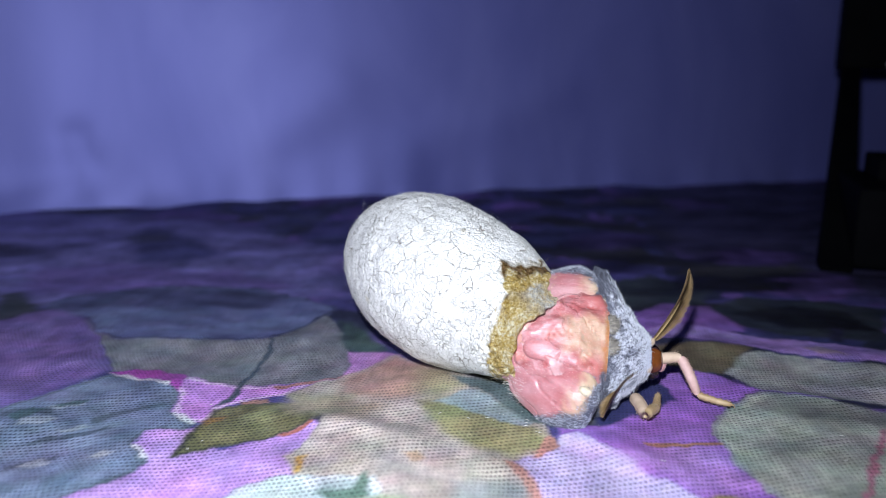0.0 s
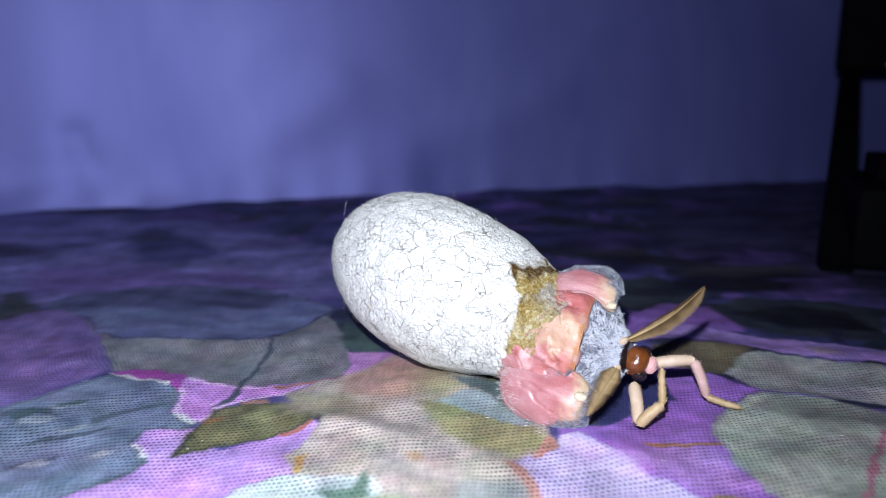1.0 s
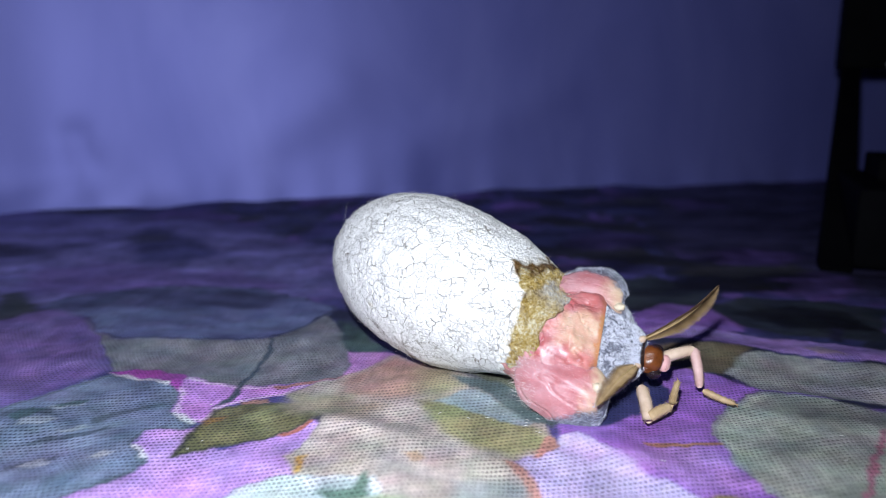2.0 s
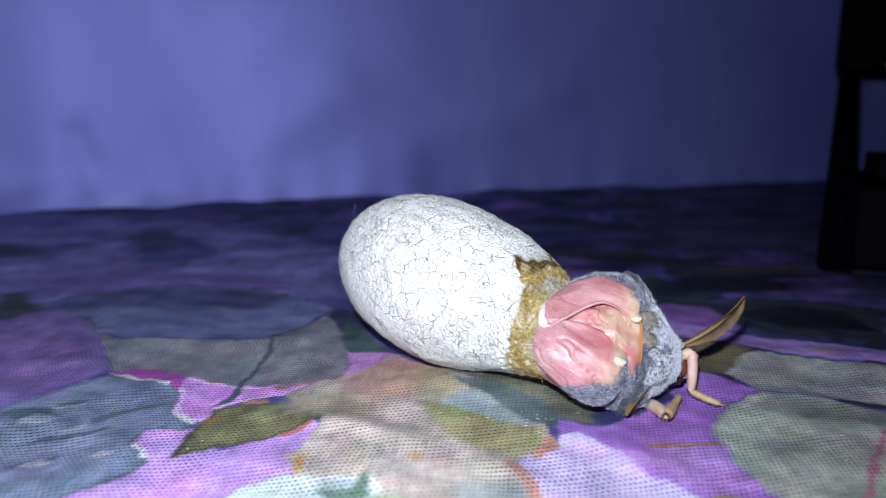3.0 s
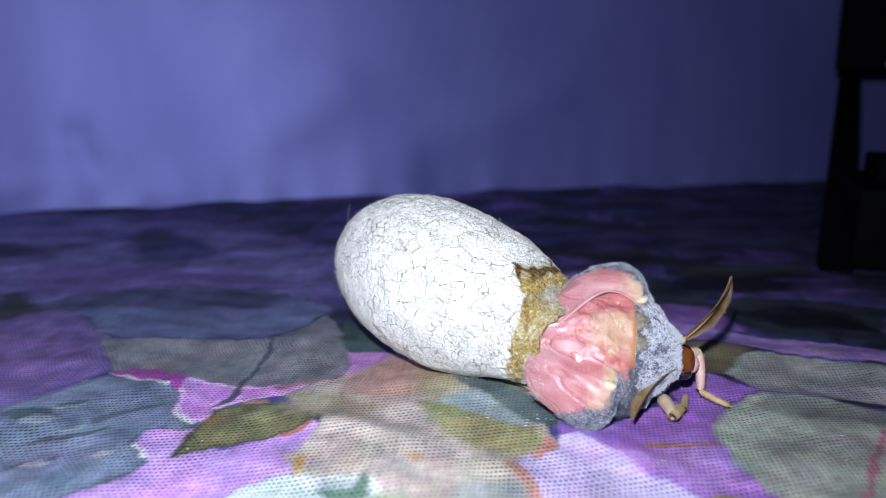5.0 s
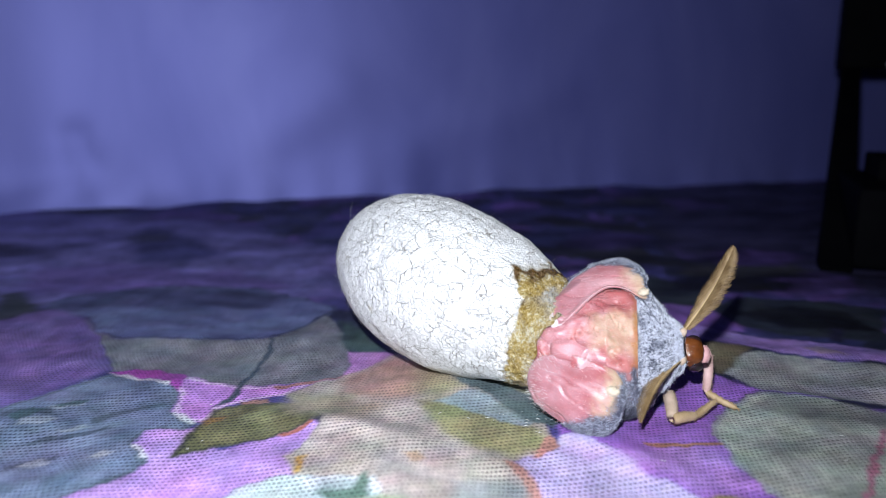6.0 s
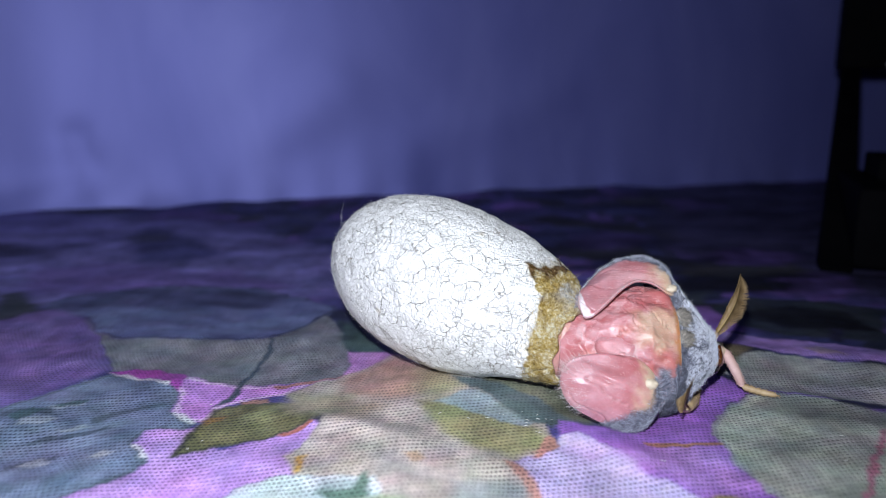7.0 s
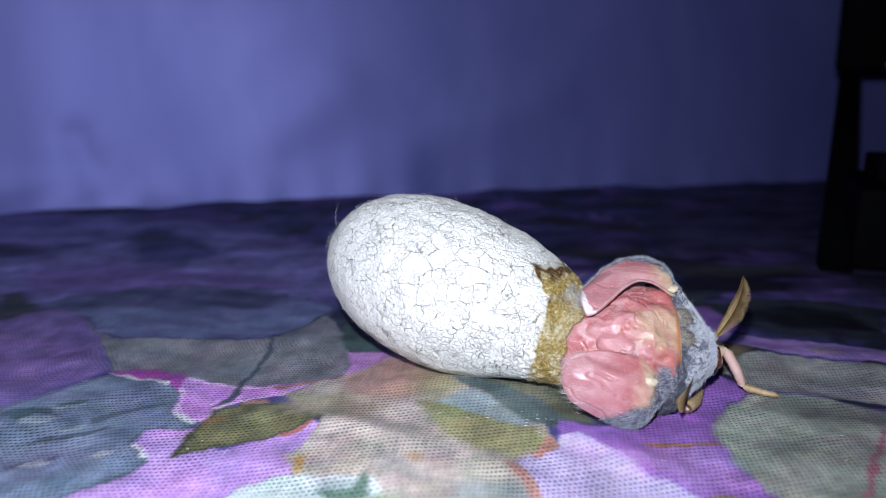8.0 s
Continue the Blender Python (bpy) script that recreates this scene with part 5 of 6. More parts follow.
def motions():
    walk(COCOON, mm_rows([
        (0, -0.68, 140.98, 15.56, -2.1, 11.2, -52.2), (0.5, -0.9, 139.87, 15.64, 0.3, 12, -50.1), (1, -1.51, 139.69, 15.68, 0.8, 12.4, -43),
        (1.5, -1.54, 139.81, 15.67, 0.4, 12.3, -41.6), (3, -0.49, 141.01, 15.42, -3.2, 9.6, -44.9), (3.5, -0.51, 140.3, 15.44, -2.9, 9.8, -45),
        (4, -0.75, 140.35, 15.47, -2.8, 10.2, -44.4), (4.5, -0.83, 139.19, 15.54, -0.8, 10.9, -43.4), (6, -0.69, 137.92, 15.64, 0.2, 11.9, -45.3),
        (6.5, -0.51, 139.5, 15.6, 0.6, 11.5, -44.7), (7, -0.5, 137.58, 15.64, -0.7, 12, -37.1), (7.5, -0.46, 138.16, 15.67, -0.2, 12.3, -36.7),
        (8, -0.6, 136.86, 15.75, -0.3, 13.1, -32.8)]))
    walk(MOTH, mm_rows([
        (0, 10.98, 122.88, 10.64, 56, 3.9, -7), (0.2, 10.93, 122.91, 10.54, 54.9, 3.9, -8), (0.4, 10.47, 123.25, 10.47, 53.9, 4.4, -9.5),
        (0.6, 10.78, 124.33, 11.28, 54.4, 5.5, -21.4), (0.8, 9.8, 126.09, 11.24, 54.7, 6.8, -20.7), (1, 9.61, 127.2, 11.35, 56.4, 6.8, -22.2),
        (1.5, 10.31, 127.23, 11.14, 54.7, 7.1, -21.6), (1.7, 10.43, 127.16, 11.15, 54.9, 7.2, -18.9), (2.8, 15.58, 123.46, 10.37, 45.8, 6.8, -6.3),
        (3, 16.25, 123.73, 11.08, 47.3, 7.1, -5.7), (3.2, 16.24, 122.88, 11.06, 53.8, 4.2, -4.9), (3.5, 16.11, 122.64, 11.31, 55.2, 4.4, -3.1),
        (4, 16.07, 122.77, 11.2, 55.2, 4.3, -3.6), (4.5, 15.57, 122.92, 11.38, 52.9, 6, -7.1), (4.7, 15.54, 122.67, 11.18, 52.3, 5, -9.8),
        (5.8, 15.46, 120.96, 10.6, 54, -1.8, -10.4), (6, 15.58, 120.61, 10.59, 53.8, -2.5, -11.7), (6.2, 15.77, 121.05, 10.41, 54.1, -2.9, -12.3),
        (6.3, 16.02, 120.83, 10.64, 53.3, 0.4, -8.9), (6.4, 17.53, 120.75, 10.7, 44.2, 6.4, -6.5), (6.6, 20.13, 119.99, 10.93, 46.9, 5.8, -1),
        (6.7, 20.91, 119.94, 10.68, 49.2, 3.1, -1.7), (7, 21.17, 120.93, 10.66, 51.7, 1.1, -1.5), (7.5, 21.2, 121.59, 10.61, 50.9, 2.5, -1.1),
        (8, 21.59, 122.21, 10.65, 50.8, 2.8, -1.5)]))
    # the neck nods towards the back: seconds, degrees
    nod = [
        (0, 5), (0.2, 6), (0.4, 12),
        (0.6, 28), (0.8, 33), (1, 35),
        (1.5, 35), (1.7, 34), (2.8, 2),
        (3, 0), (3.2, 0), (3.5, 0),
        (4, 0), (4.5, 2), (4.7, 4),
        (5.8, 12), (6, 18), (6.2, 20),
        (6.3, 10), (6.4, 2), (6.6, -2),
        (6.7, 0), (7, 0), (7.5, 0),
        (8, 0)]
    for name in ("collar", "head"):
        walk(PARTS[name], [(t, pose(*(PIVOT * MM), 0, -a * (0.8 if name == "collar" else 1.0), 0)) for t, a in nod])
    walk(PARTS["abdomen"], mm_rows([
        (0, 6.95, -2.72, 3.33, -39.8, -29.7, -36), (0.2, 7.2, -2.72, 3.21, -39.9, -27.7, -35.2), (0.4, 7.36, -2.35, 2.94, -40.1, -25.6, -33.5),
        (0.6, 6.29, -1.38, 1.05, -46.8, -17, -22.2), (0.8, 7.45, -1.05, 1.34, -47.7, -16.1, -19.8), (1, 8.06, -0.85, 1.08, -51, -13.3, -16.7),
        (1.5, 7.54, -0.54, 0.93, -49.6, -12.4, -16.2), (1.7, 7.51, -0.68, 1.29, -48.6, -15.1, -17.9), (2.8, 5.49, -1.72, 2.48, -33.7, -22.4, -31.3),
        (3, 5.15, -2.53, 2.55, -34.5, -24.2, -31.3), (3.2, 5.02, -2.17, 2.26, -41.2, -26.4, -31.3), (3.5, 5.03, -2.55, 2.45, -41.4, -28.4, -32.2),
        (4, 5.04, -2.51, 2.22, -41.9, -27.4, -31.7), (4.5, 5.88, -2.91, 2.24, -41.3, -23.6, -28.3), (4.7, 5.7, -2.61, 1.92, -42.2, -21.1, -27.4),
        (5.8, 4.17, -2.03, 1.15, -45.4, -18.5, -32.7), (6, 3.23, -1.52, 0.69, -45.9, -17.2, -32.6), (6.2, 2.92, -1.02, 0.49, -46.7, -16.6, -32.1),
        (6.3, 3.88, -1.62, 0.7, -43.5, -20.1, -32.3), (6.4, 3.42, -2.13, 0.93, -32, -20, -33.2), (6.6, 1.7, -2.12, 0.24, -32.6, -23.2, -36.1),
        (6.7, 1.15, -1.67, 0.07, -36.9, -21.7, -35.1), (7, 2.35, -1.91, 0.26, -41.9, -19.1, -32.2), (7.5, 2.47, -1.88, 0.17, -40.7, -19.2, -31.7),
        (8, 3.06, -2.25, 0.05, -42.2, -15.9, -28.8)]))
    walk(PARTS["antenna_left"], mm_rows([
        (0, 23.26, 0.6, 0.85, 57.3, 9.2, 65.9), (0.2, 23.23, 0.6, 0.96, 51.5, 2.9, 67), (0.4, 22.99, 0.6, 1.6, 30.8, -11.2, 71),
        (0.6, 22.04, 0.6, 3.15, 7.9, -7.2, 76.9), (0.8, 21.66, 0.6, 3.58, 43.4, -1.1, 60.4), (1, 21.5, 0.6, 3.74, 59.4, 5.7, 50.5),
        (1.5, 21.5, 0.6, 3.74, 67.6, 2, 47.9), (1.7, 21.58, 0.6, 3.66, 66, 0.3, 47), (2.8, 23.35, 0.6, 0.52, 61.9, 1.2, 47),
        (3, 23.4, 0.6, 0.3, 61.2, 2.9, 45.8), (3.2, 23.4, 0.6, 0.3, 61.8, 10.2, 55.6), (3.5, 23.4, 0.6, 0.3, 61.8, 20.1, 56.1),
        (4, 23.4, 0.6, 0.3, 61.8, 19.9, 57), (4.5, 23.35, 0.6, 0.52, 67.3, 11.9, 55.9), (4.7, 23.29, 0.6, 0.74, 67.5, 11.9, 57.5),
        (5.8, 22.99, 0.6, 1.6, 57.8, 2.2, 55.7), (6, 22.69, 0.6, 2.21, 30.6, -10.2, 59.3), (6.2, 22.57, 0.6, 2.41, 39, -18.4, 52.5),
        (6.3, 23.08, 0.6, 1.39, 49.1, -0.9, 54.2), (6.4, 23.35, 0.6, 0.52, 73.4, -35.7, 36), (6.6, 23.44, 0.6, 0.08, 49.6, 2.2, 44.1),
        (6.7, 23.4, 0.6, 0.3, 42.9, 10.7, 53.2), (7, 23.4, 0.6, 0.3, 37.4, 17.6, 59.6), (7.5, 23.4, 0.6, 0.3, 37.2, 15, 59.9),
        (8, 23.4, 0.6, 0.3, 38.1, 14.1, 59.3)]))
    walk(PARTS["antenna_right"], mm_rows([
        (0, 23.11, -3.6, 0.34, 72.5, -24, -128), (0.2, 23.08, -3.6, 0.44, 69.5, -24, -127), (0.4, 22.9, -3.6, 1.07, 60, -26, -114),
        (0.6, 22.1, -3.6, 2.62, 30, -24, -105), (0.8, 21.76, -3.6, 3.05, 0, -40, -105), (1, 21.62, -3.6, 3.21, -8, -42, -99),
        (1.5, 21.62, -3.6, 3.21, -8, -42, -99), (1.7, 21.69, -3.6, 3.13, -4, -41, -106), (2.8, 23.17, -3.6, 0.02, 50, -12, -130),
        (3, 23.2, -3.6, -0.2, 52, -12, -130), (3.2, 23.2, -3.6, -0.2, 66, -18, -133), (3.5, 23.2, -3.6, -0.2, 68, -20, -133),
        (4, 23.2, -3.6, -0.2, 68, -20, -133), (4.5, 23.17, -3.6, 0.02, 68, -20, -132), (4.7, 23.13, -3.6, 0.23, 60, -22, -127),
        (5.8, 22.9, -3.6, 1.07, 52, -20, -123), (6, 22.65, -3.6, 1.68, 48, -19, -121), (6.2, 22.55, -3.6, 1.87, 46, -18, -120),
        (6.3, 22.97, -3.6, 0.86, 50, -16, -125), (6.4, 23.17, -3.6, 0.02, 52, -14, -129), (6.6, 23.22, -3.6, -0.42, 66, -14, -129),
        (6.7, 23.2, -3.6, -0.2, 70, -18, -131), (7, 23.2, -3.6, -0.2, 76, -22, -128), (7.5, 23.2, -3.6, -0.2, 78, -22, -127),
        (8, 23.2, -3.6, -0.2, 78, -22, -127)]))
    walk(PARTS["femur_left"], mm_rows([
        (0, 22, -1.44, -4.72, -40.6, -13.2, 10.2), (0.2, 22.43, -1.34, -4.62, -39.2, -10.9, 12.1), (0.4, 23.35, -1.1, -4.3, -37.7, -7.9, 15.3),
        (0.6, 24.46, -0.38, -4.18, -33.9, 9.2, 27.8), (0.8, 25.51, -0.22, -3.54, -37.1, -0.2, 22.7), (1, 25.69, -0.31, -3.51, -39.1, 0.8, 20.4),
        (1.5, 25.47, 0.02, -3.66, -35.8, 3.4, 27.1), (1.7, 25.67, 0.09, -3.83, -35.9, 5.1, 26.5), (2.8, 21.13, -1.8, -5.25, -35.2, -31.5, 34.5),
        (3, 20.77, -1.86, -5.64, -40.2, -38.1, 26.3), (3.2, 19.59, -2.18, -5.91, -41.4, -24, 19.5), (3.5, 19.6, -2.02, -5.89, -42.6, -24.4, 15.4),
        (4, 20.02, -1.8, -6.04, -45.8, -34.6, 11.5), (4.5, 20.78, -1.92, -4.85, -33.9, 4.4, 28.3), (4.7, 21.24, -1.78, -4.71, -30.1, 15.5, 34.8),
        (5.8, 21.83, -1.52, -4.48, -33.4, 25.6, 18.9), (6, 22.31, -1.4, -4.43, -31.6, 35.3, 23.4), (6.1, 23.43, -0.88, -5.31, -30.9, 36.9, 25.1),
        (6.2, 25.77, 1.25, -4.07, -28.3, -1.1, 37), (6.3, 25.38, 0.14, -4.68, -33.2, 1.3, 24.8), (6.4, 23.53, -0.46, -4.63, -27.3, -7.4, 28.1),
        (6.6, 20.88, -1.59, -5.39, -34, -29.6, 9.3), (6.7, 22.68, -0.95, -5.68, -31.1, 27.4, 25.2), (7, 20.6, -1.83, -4.77, -32.8, 13.6, 20.1),
        (7.5, 20.66, -1.81, -4.96, -32.9, 2.6, 20.4), (8, 20.37, -1.91, -5.03, -33.2, -1.5, 19.8)]))
    walk(PARTS["tibia_left"], mm_rows([
        (0, 28.91, -0.2, -3.08, -22.3, 8.7, -62.9), (0.2, 29.34, 0.14, -3.26, -23.2, 10.1, -63.7), (0.4, 30.23, 0.78, -3.3, -24.2, 11.5, -63.7),
        (0.6, 30.75, 2.94, -5.33, -36.2, 34.7, -66.4), (0.8, 32.16, 2.55, -3.52, -32.7, 34, -60.7), (1, 32.44, 2.21, -3.62, -32.9, 32.3, -57),
        (1.5, 31.87, 3.29, -4.09, -34.6, 28.5, -63), (1.7, 32.08, 3.29, -4.48, -34.4, 14.4, -67.2), (2.8, 26.19, 1.68, -1.49, -25.2, 24.1, -80.1),
        (3, 25.85, 0.65, -1.19, -26.6, 27.2, -84.5), (3.2, 25.79, 0.02, -2.97, -28, 17.3, -87), (3.5, 25.93, -0.28, -2.92, -25.7, 15.3, -84.6),
        (4, 25.82, -0.62, -1.96, -25, 22.6, -81.1), (4.5, 27.11, 1.48, -5.4, -30.2, -0.3, -84.7), (4.7, 26.93, 2.18, -6.62, -32.5, 1, -83.3),
        (5.8, 27.98, 0.58, -7.59, -37, 18.1, -93), (6, 27.7, 0.94, -8.6, -38.4, 18.2, -92.7), (6.1, 28.64, 1.56, -9.63, -38.2, 17.6, -91.1),
        (6.2, 31.51, 5.58, -3.92, 15.7, 58.6, 0), (6.3, 31.91, 3.16, -4.84, -13.1, 46.9, -46), (6.4, 29.83, 2.9, -3.71, -12.4, 19.7, -55.7),
        (6.6, 27.06, -0.58, -1.84, 3.6, 37.1, -34.5), (6.7, 28.46, 1.77, -8.99, -26.2, -16.8, -73.4), (7, 27.17, 0.57, -6.46, -17.1, 9.7, -65.5),
        (7.5, 27.4, 0.7, -5.29, -16, 10.3, -65.2), (8, 27.14, 0.53, -4.84, -16.4, 10.9, -65.5)]))
    walk(PARTS["tarsus_left"], mm_rows([
        (0, 31.88, -6.01, -4.08, -37.6, -10.5, -13.3), (0.2, 32.22, -5.69, -4.42, -36.9, -8.1, -12.7), (0.4, 33.1, -5.02, -4.61, -36.4, -5.4, -11.2),
        (0.6, 32.92, -2.04, -9.09, -39.1, 5, -3), (0.8, 34.83, -2.22, -7.21, -39.2, 3.3, -3.3), (1, 35.48, -2.47, -7.14, -41.1, 3.9, -3.5),
        (1.5, 34.5, -1.88, -7.23, -38.5, -6.6, -9.1), (1.7, 34.57, -2.6, -6.12, -37.5, -11.4, -12.6), (2.8, 27.23, -4.26, -4.19, -22, -25.1, -31),
        (3, 26.4, -5.19, -4.21, -22.7, -27.3, -31.7), (3.2, 26.12, -6.27, -4.94, -28.9, -31, -32.9), (3.5, 26.53, -6.62, -4.66, -27.9, -34.9, -36.4),
        (4, 26.77, -6.64, -4.49, -28.4, -33.9, -35.7), (4.5, 27.72, -5.1, -5.36, -27.7, -30.5, -32.4), (4.7, 27.71, -4.37, -6.74, -28.6, -28.4, -32),
        (5.8, 27.65, -5.68, -9.64, -33.6, -17, -33.1), (6, 27.4, -5.32, -10.66, -34.4, -13.5, -32.4), (6.1, 28.53, -4.73, -11.62, -35, -9.2, -31.6),
        (6.2, 34.95, 5.58, -9.56, -9.6, -3.7, 68), (6.3, 35.04, -0.08, -9.66, -38.7, 22.4, -1.4), (6.4, 33.33, -2.23, -5.94, -28.2, 9.5, 8.7),
        (6.6, 31.4, -3.56, -5.82, -29, -4.9, -7.5), (6.7, 30.27, -4.28, -7.09, -31.3, -5.6, -11.3), (7, 29.87, -5.35, -7.57, -32.5, -13.2, -19.5),
        (7.5, 30.12, -5.2, -6.47, -31.3, -14.1, -19.1), (8, 29.83, -5.36, -6.09, -31.1, -14.1, -18.8)]))
    walk(PARTS["femur_right"], mm_rows([
        (0, 21.48, -7.75, -3.12, -44.2, -56.5, -77.8), (0.2, 21.79, -7.66, -2.79, -41.9, -53.2, -71.3), (0.4, 22.69, -7.4, -2.27, -38.6, -49.5, -64.7),
        (0.6, 22.02, -5.34, -1.08, -38, -28.2, -70.4), (0.8, 23.74, -5.38, 1.07, -35, -24.7, -71.4), (1, 24.56, -5.27, 2.02, -35.3, -21.5, -70.9),
        (1.5, 24.25, -5.14, 1.03, -36.6, -26.5, -74.8), (1.7, 24.17, -5.76, 2.15, -33.8, -25.9, -77.5), (2.8, 19.48, -8.22, -2.97, -41, -53.2, -68.2),
        (3, 19.29, -8.99, -3.21, -46.1, -56.2, -71.4), (3.2, 18.89, -9.5, -3.53, -53.6, -62.1, -69.6), (3.5, 19.28, -9.58, -3.61, -52.3, -64.2, -74.3),
        (4, 19.47, -9.32, -2.92, -45, -60.4, -79.6), (4.5, 20.56, -7.99, -3.15, -41.5, -53.9, -78.7), (4.7, 20.81, -7.31, -4.01, -43.9, -51.6, -74),
        (5.8, 21.48, -7.46, -5.74, -45.8, -47.7, -83.5), (6, 20.92, -6.94, -5.58, -42.6, -41.9, -89.3), (6.1, 20.29, -7.35, -4.6, -41.8, -40.2, -88.3),
        (6.2, 19.69, -7.76, -3.61, -41.1, -38.6, -87.4), (6.3, 20.13, -7.6, -5.39, -47.5, -52.6, -89), (6.4, 20.08, -5.71, -7.08, -58.5, -57, -93),
        (6.6, 19.4, -6.52, -7.24, -56.3, -60.7, -97.2), (6.7, 18.24, -7.13, -7.78, -62.2, -63.8, -94.5), (7, 18.02, -8.45, -7.49, -69.5, -68, -92.3),
        (7.5, 18.67, -8.45, -6.65, -62.7, -66.7, -100.4), (8, 18.76, -8.71, -6.23, -59.1, -66, -105.5)]))
    walk(PARTS["tibia_right"], mm_rows([
        (0, 22.33, -11.69, 2.97, -31.7, 49, 41.2), (0.2, 23.2, -11.8, 3.06, -29.5, 49.8, 43.8), (0.4, 24.72, -11.69, 3.28, -27, 50.3, 47.7),
        (0.6, 24.18, -11.4, 2.37, -27.6, 36.5, 41.8), (0.8, 25.85, -11.67, 4.12, -25.9, 16, 48.9), (1, 26.78, -11.69, 4.7, -30.1, -7.5, 53.6),
        (1.5, 25.96, -11.45, 4.28, -33.6, -7.7, 42.9), (1.7, 25.59, -12.17, 5.33, -32, 3.1, 40.6), (2.8, 21.1, -12.28, 2.88, -21.7, 43.9, 55.1),
        (3, 20.59, -12.84, 2.85, -23.2, 45, 54.3), (3.2, 20.09, -12.7, 2.92, -27.4, 51.2, 48.9), (3.5, 20.14, -12.64, 2.96, -30, 51.6, 46.8),
        (4, 20.12, -12.87, 3.43, -30, 51.4, 46.4), (4.5, 21.4, -12.21, 2.75, -26.1, 50.6, 52.4), (4.7, 22.06, -11.67, 1.71, -21.7, 52.3, 57.2),
        (5.8, 22.03, -12.34, -0.34, -33.2, 39.1, 22.7), (6, 20.99, -12.38, -0.71, -33.4, 34.8, 19.1), (6.1, 20.46, -12.92, 0.12, -30.6, 42.5, 27.2),
        (6.2, 19.95, -13.46, 0.94, -26.1, 48.4, 36.8), (6.3, 20.21, -12.03, 0.41, -26.1, 49.5, 42.6), (6.4, 19.88, -9.67, -0.95, -20, 42.7, 56),
        (6.6, 18.96, -10.06, -0.88, -25.7, 41.8, 47.3), (6.7, 17.99, -10.34, -1.22, -26, 44.6, 44.8), (7, 17.91, -11.18, -0.72, -28.6, 45.5, 39.1),
        (7.5, 18.15, -11.29, 0.05, -29.4, 43.2, 38.3), (8, 17.96, -11.57, 0.44, -29.7, 42.2, 37.5)]))
    walk(PARTS["tarsus_right"], mm_rows([
        (0, 24.7, -9.61, -0.65, 35.7, 52.2, 71.6), (0.2, 25.43, -9.66, -0.61, 39.5, 52.3, 80.6), (0.4, 26.78, -9.43, -0.41, 42.7, 52, 90.4),
        (0.6, 27.06, -8.83, -0.48, 38.9, 30.5, 92.4), (0.8, 28.88, -8.19, 2.79, 34.6, 22, 99.9), (1, 29.6, -7.86, 5.33, 31.5, 0.5, 103.3),
        (1.5, 29.45, -8.21, 4.93, 33.8, 16, 87.9), (1.7, 29.23, -9.05, 5.07, 32.8, 22.9, 86), (2.8, 23, -9.58, -0.31, 35.1, 39.5, 61.6),
        (3, 22.48, -10.2, -0.4, 33.5, 40.3, 60.3), (3.2, 21.98, -10.52, -0.67, 30.2, 46.4, 55.3), (3.5, 22.1, -10.56, -0.65, 27.3, 46.5, 52.3),
        (4, 22.13, -10.76, -0.23, 32.4, 51.5, 65.5), (4.5, 23.24, -9.83, -0.9, 39.9, 52.6, 86.2), (4.7, 23.61, -9.25, -2.01, 43.3, 51.9, 85.5),
        (5.8, 25.43, -10.92, -3.33, 26.5, 34.7, 35.8), (6, 24.71, -11.09, -3.45, 28.8, 29.3, 42.4), (6.1, 23.61, -11.31, -3.13, 34.2, 29.6, 64.8),
        (6.2, 22.5, -11.55, -2.65, 32.7, 19, 85.3), (6.3, 22.48, -9.95, -3.19, 40.7, 47.9, 76.9), (6.4, 21.79, -6.84, -4.11, 38.8, 41.4, 72.7),
        (6.6, 21.33, -7.48, -4.01, 33, 41.3, 62.4), (6.7, 20.37, -7.98, -4.53, 34.1, 44.2, 60.8), (7, 20.48, -9.09, -4.09, 32.8, 46, 56.2),
        (7.5, 20.87, -9.14, -3.2, 32, 44.6, 56.4), (8, 20.77, -9.42, -2.77, 32.2, 44.6, 57)]))
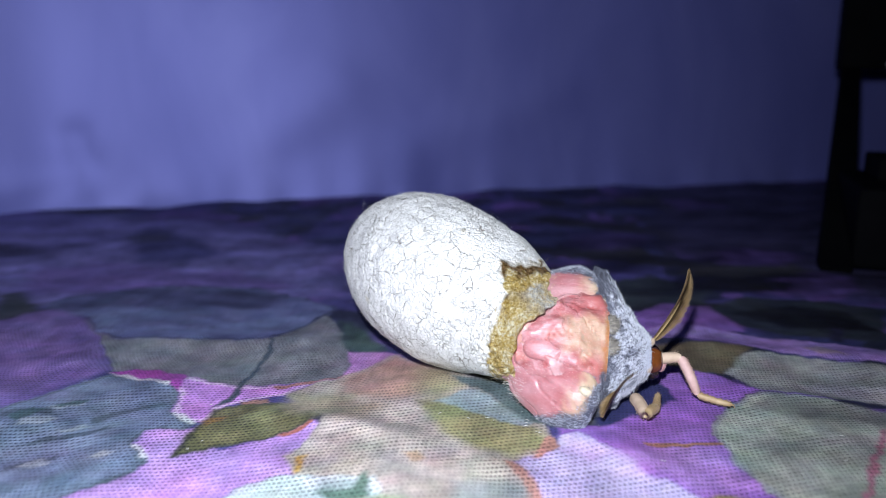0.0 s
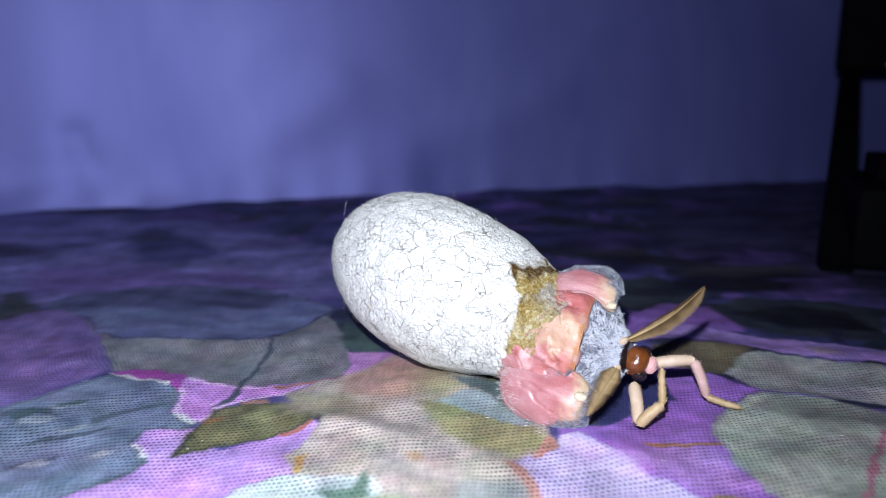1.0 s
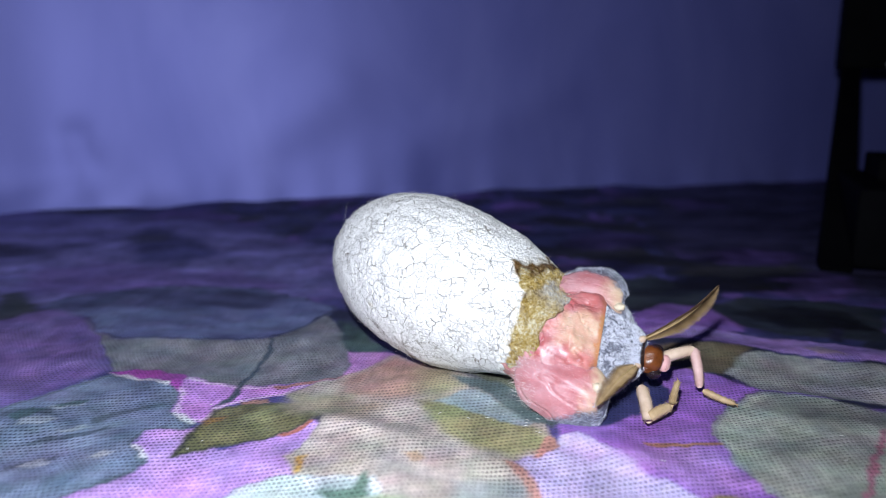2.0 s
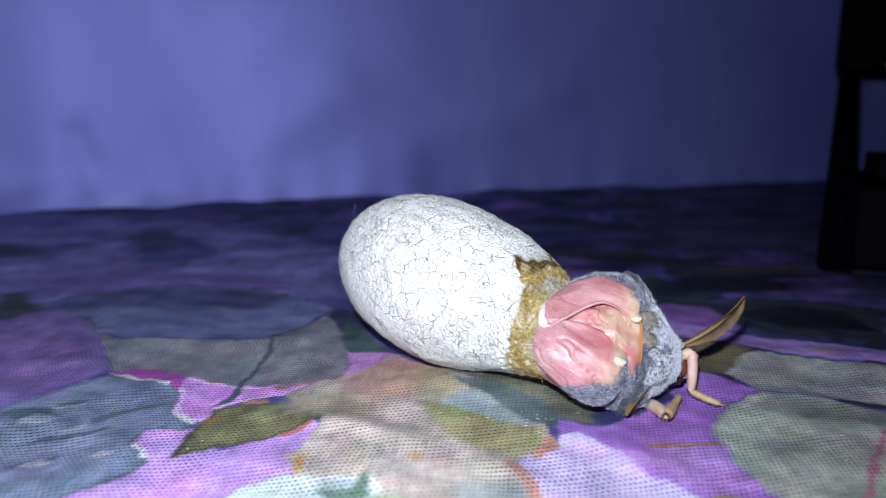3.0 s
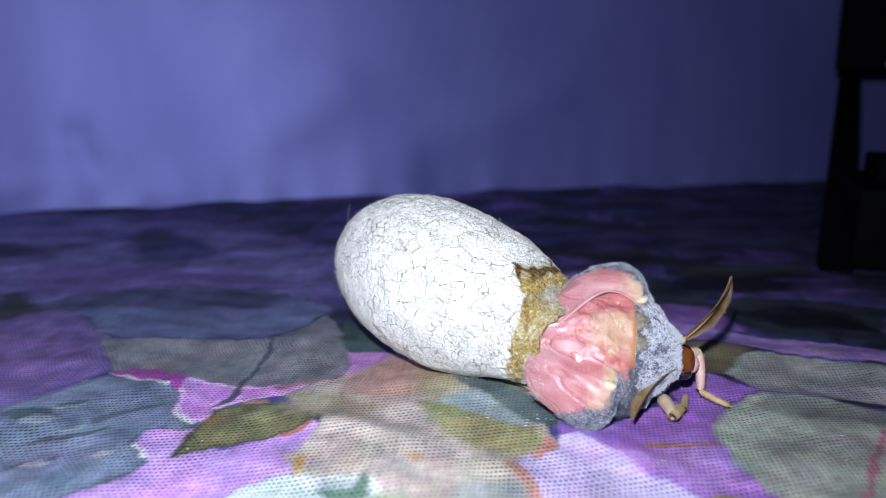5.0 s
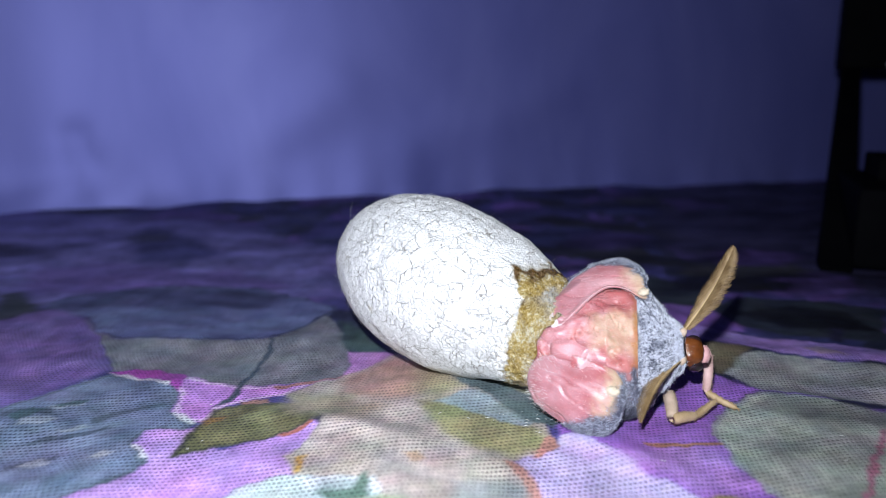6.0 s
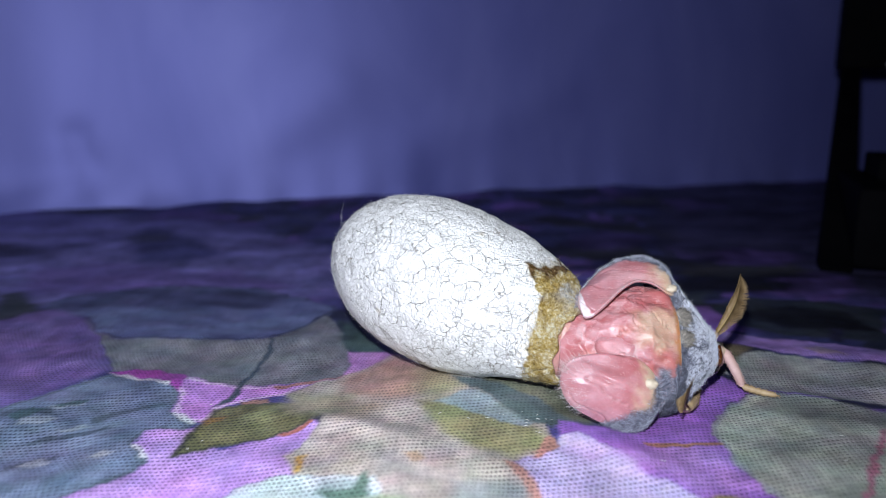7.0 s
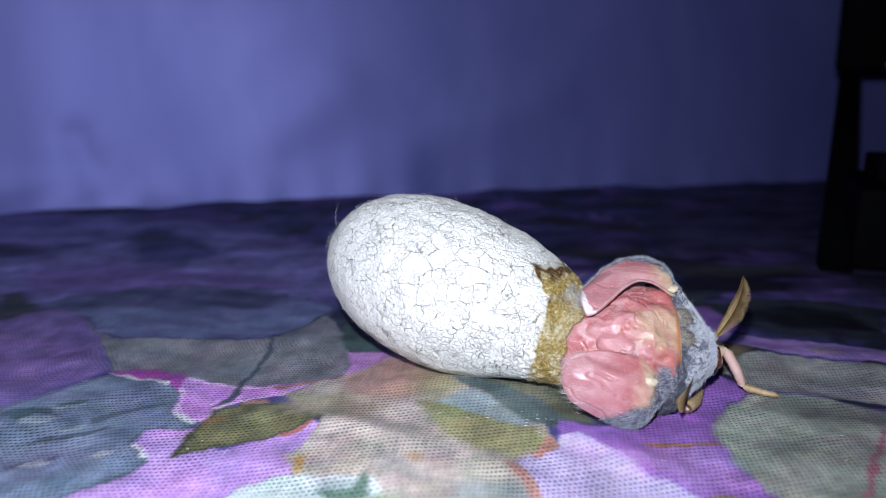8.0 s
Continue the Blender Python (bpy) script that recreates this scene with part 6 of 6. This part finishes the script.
    walk(PARTS["wing_left"], mm_rows([
        (0, 14.3, 5.4, 3.2, 0, 0, 7), (0.4, 14.3, 5.4, 3.2, 0, 0, 7), (0.8, 18.4, 5.8, 2.5, 0, 0, 0),
        (1.7, 18.4, 5.8, 2.5, 0, 0, 0), (2.8, 14.2, 0.8, 6.6, 14, 0, -8), (3, 14.2, 0.8, 6.6, 14, 0, -8),
        (3.2, 16.6, 5.8, 4.3, 0, 0, 4), (4.6, 16.6, 5.8, 4.3, 0, 0, 4), (4.75, 14.2, 0.8, 6.6, 14, 0, -8), (5.1, 16.6, 5.8, 4.3, 0, 0, 4), (6.2, 16.6, 5.8, 4.3, 0, 0, 4),
        (6.35, 14, 2.2, 6.6, 10, 0, -8), (6.6, 14, 2.2, 6.6, 10, 0, -8), (6.75, 15, 6, 5, 0, 0, 0),
        (8, 15, 6, 5, 0, 0, 0)]))
    walk(PARTS["wing_right"], mm_rows([
        (0, 12.9, -12, 5.2, 14, -12, -24), (0.4, 12.9, -12, 5.2, 14, -12, -24), (0.8, 18.1, -12.1, 4.3, 10, 0, -5),
        (1.7, 18.1, -12.1, 4.3, 10, 0, -5), (2.8, 11.8, -9.4, 6.2, 10, 5, -18), (3, 11.8, -9.4, 6.2, 10, 5, -18),
        (3.2, 12.2, -12.2, 5, 14, -2, -18), (4.6, 12.2, -12.2, 5, 14, -2, -18), (4.75, 11.8, -9.4, 6.2, 10, 5, -18),
        (5.1, 12.2, -12.2, 5, 14, -2, -18), (6.2, 12.2, -12.2, 5, 14, -2, -18),
        (6.35, 11, -10.6, 6, 10, 4, -16), (6.6, 11, -10.6, 6, 10, 4, -16), (6.75, 10.7, -11.6, 4.8, 14, 5, -9),
        (8, 10.7, -11.6, 4.8, 14, 5, -9)]))
    walk(PARTS["hind_left"], mm_rows([
        (0, 10.5, 1.4, 6.4, -6, 2, 5), (0.4, 10.5, 1.4, 6.4, -6, 2, 5), (0.8, 14.6, 1.4, 6.2, -6, 2, 5),
        (1.7, 14.6, 1.4, 6.2, -6, 2, 5), (2.8, 10.5, 1.4, 6.4, -6, 2, 5), (8, 10.5, 1.4, 6.4, -6, 2, 5)]))
    walk(PARTS["hind_right"], mm_rows([
        (0, 10.5, -4.4, 6.4, 6, 2, -5), (0.4, 10.5, -4.4, 6.4, 6, 2, -5), (0.8, 14.6, -4.4, 6.2, 6, 2, -5),
        (1.7, 14.6, -4.4, 6.2, 6, 2, -5), (2.8, 10.5, -4.4, 6.4, 6, 2, -5), (8, 10.5, -4.4, 6.4, 6, 2, -5)]))


motions()
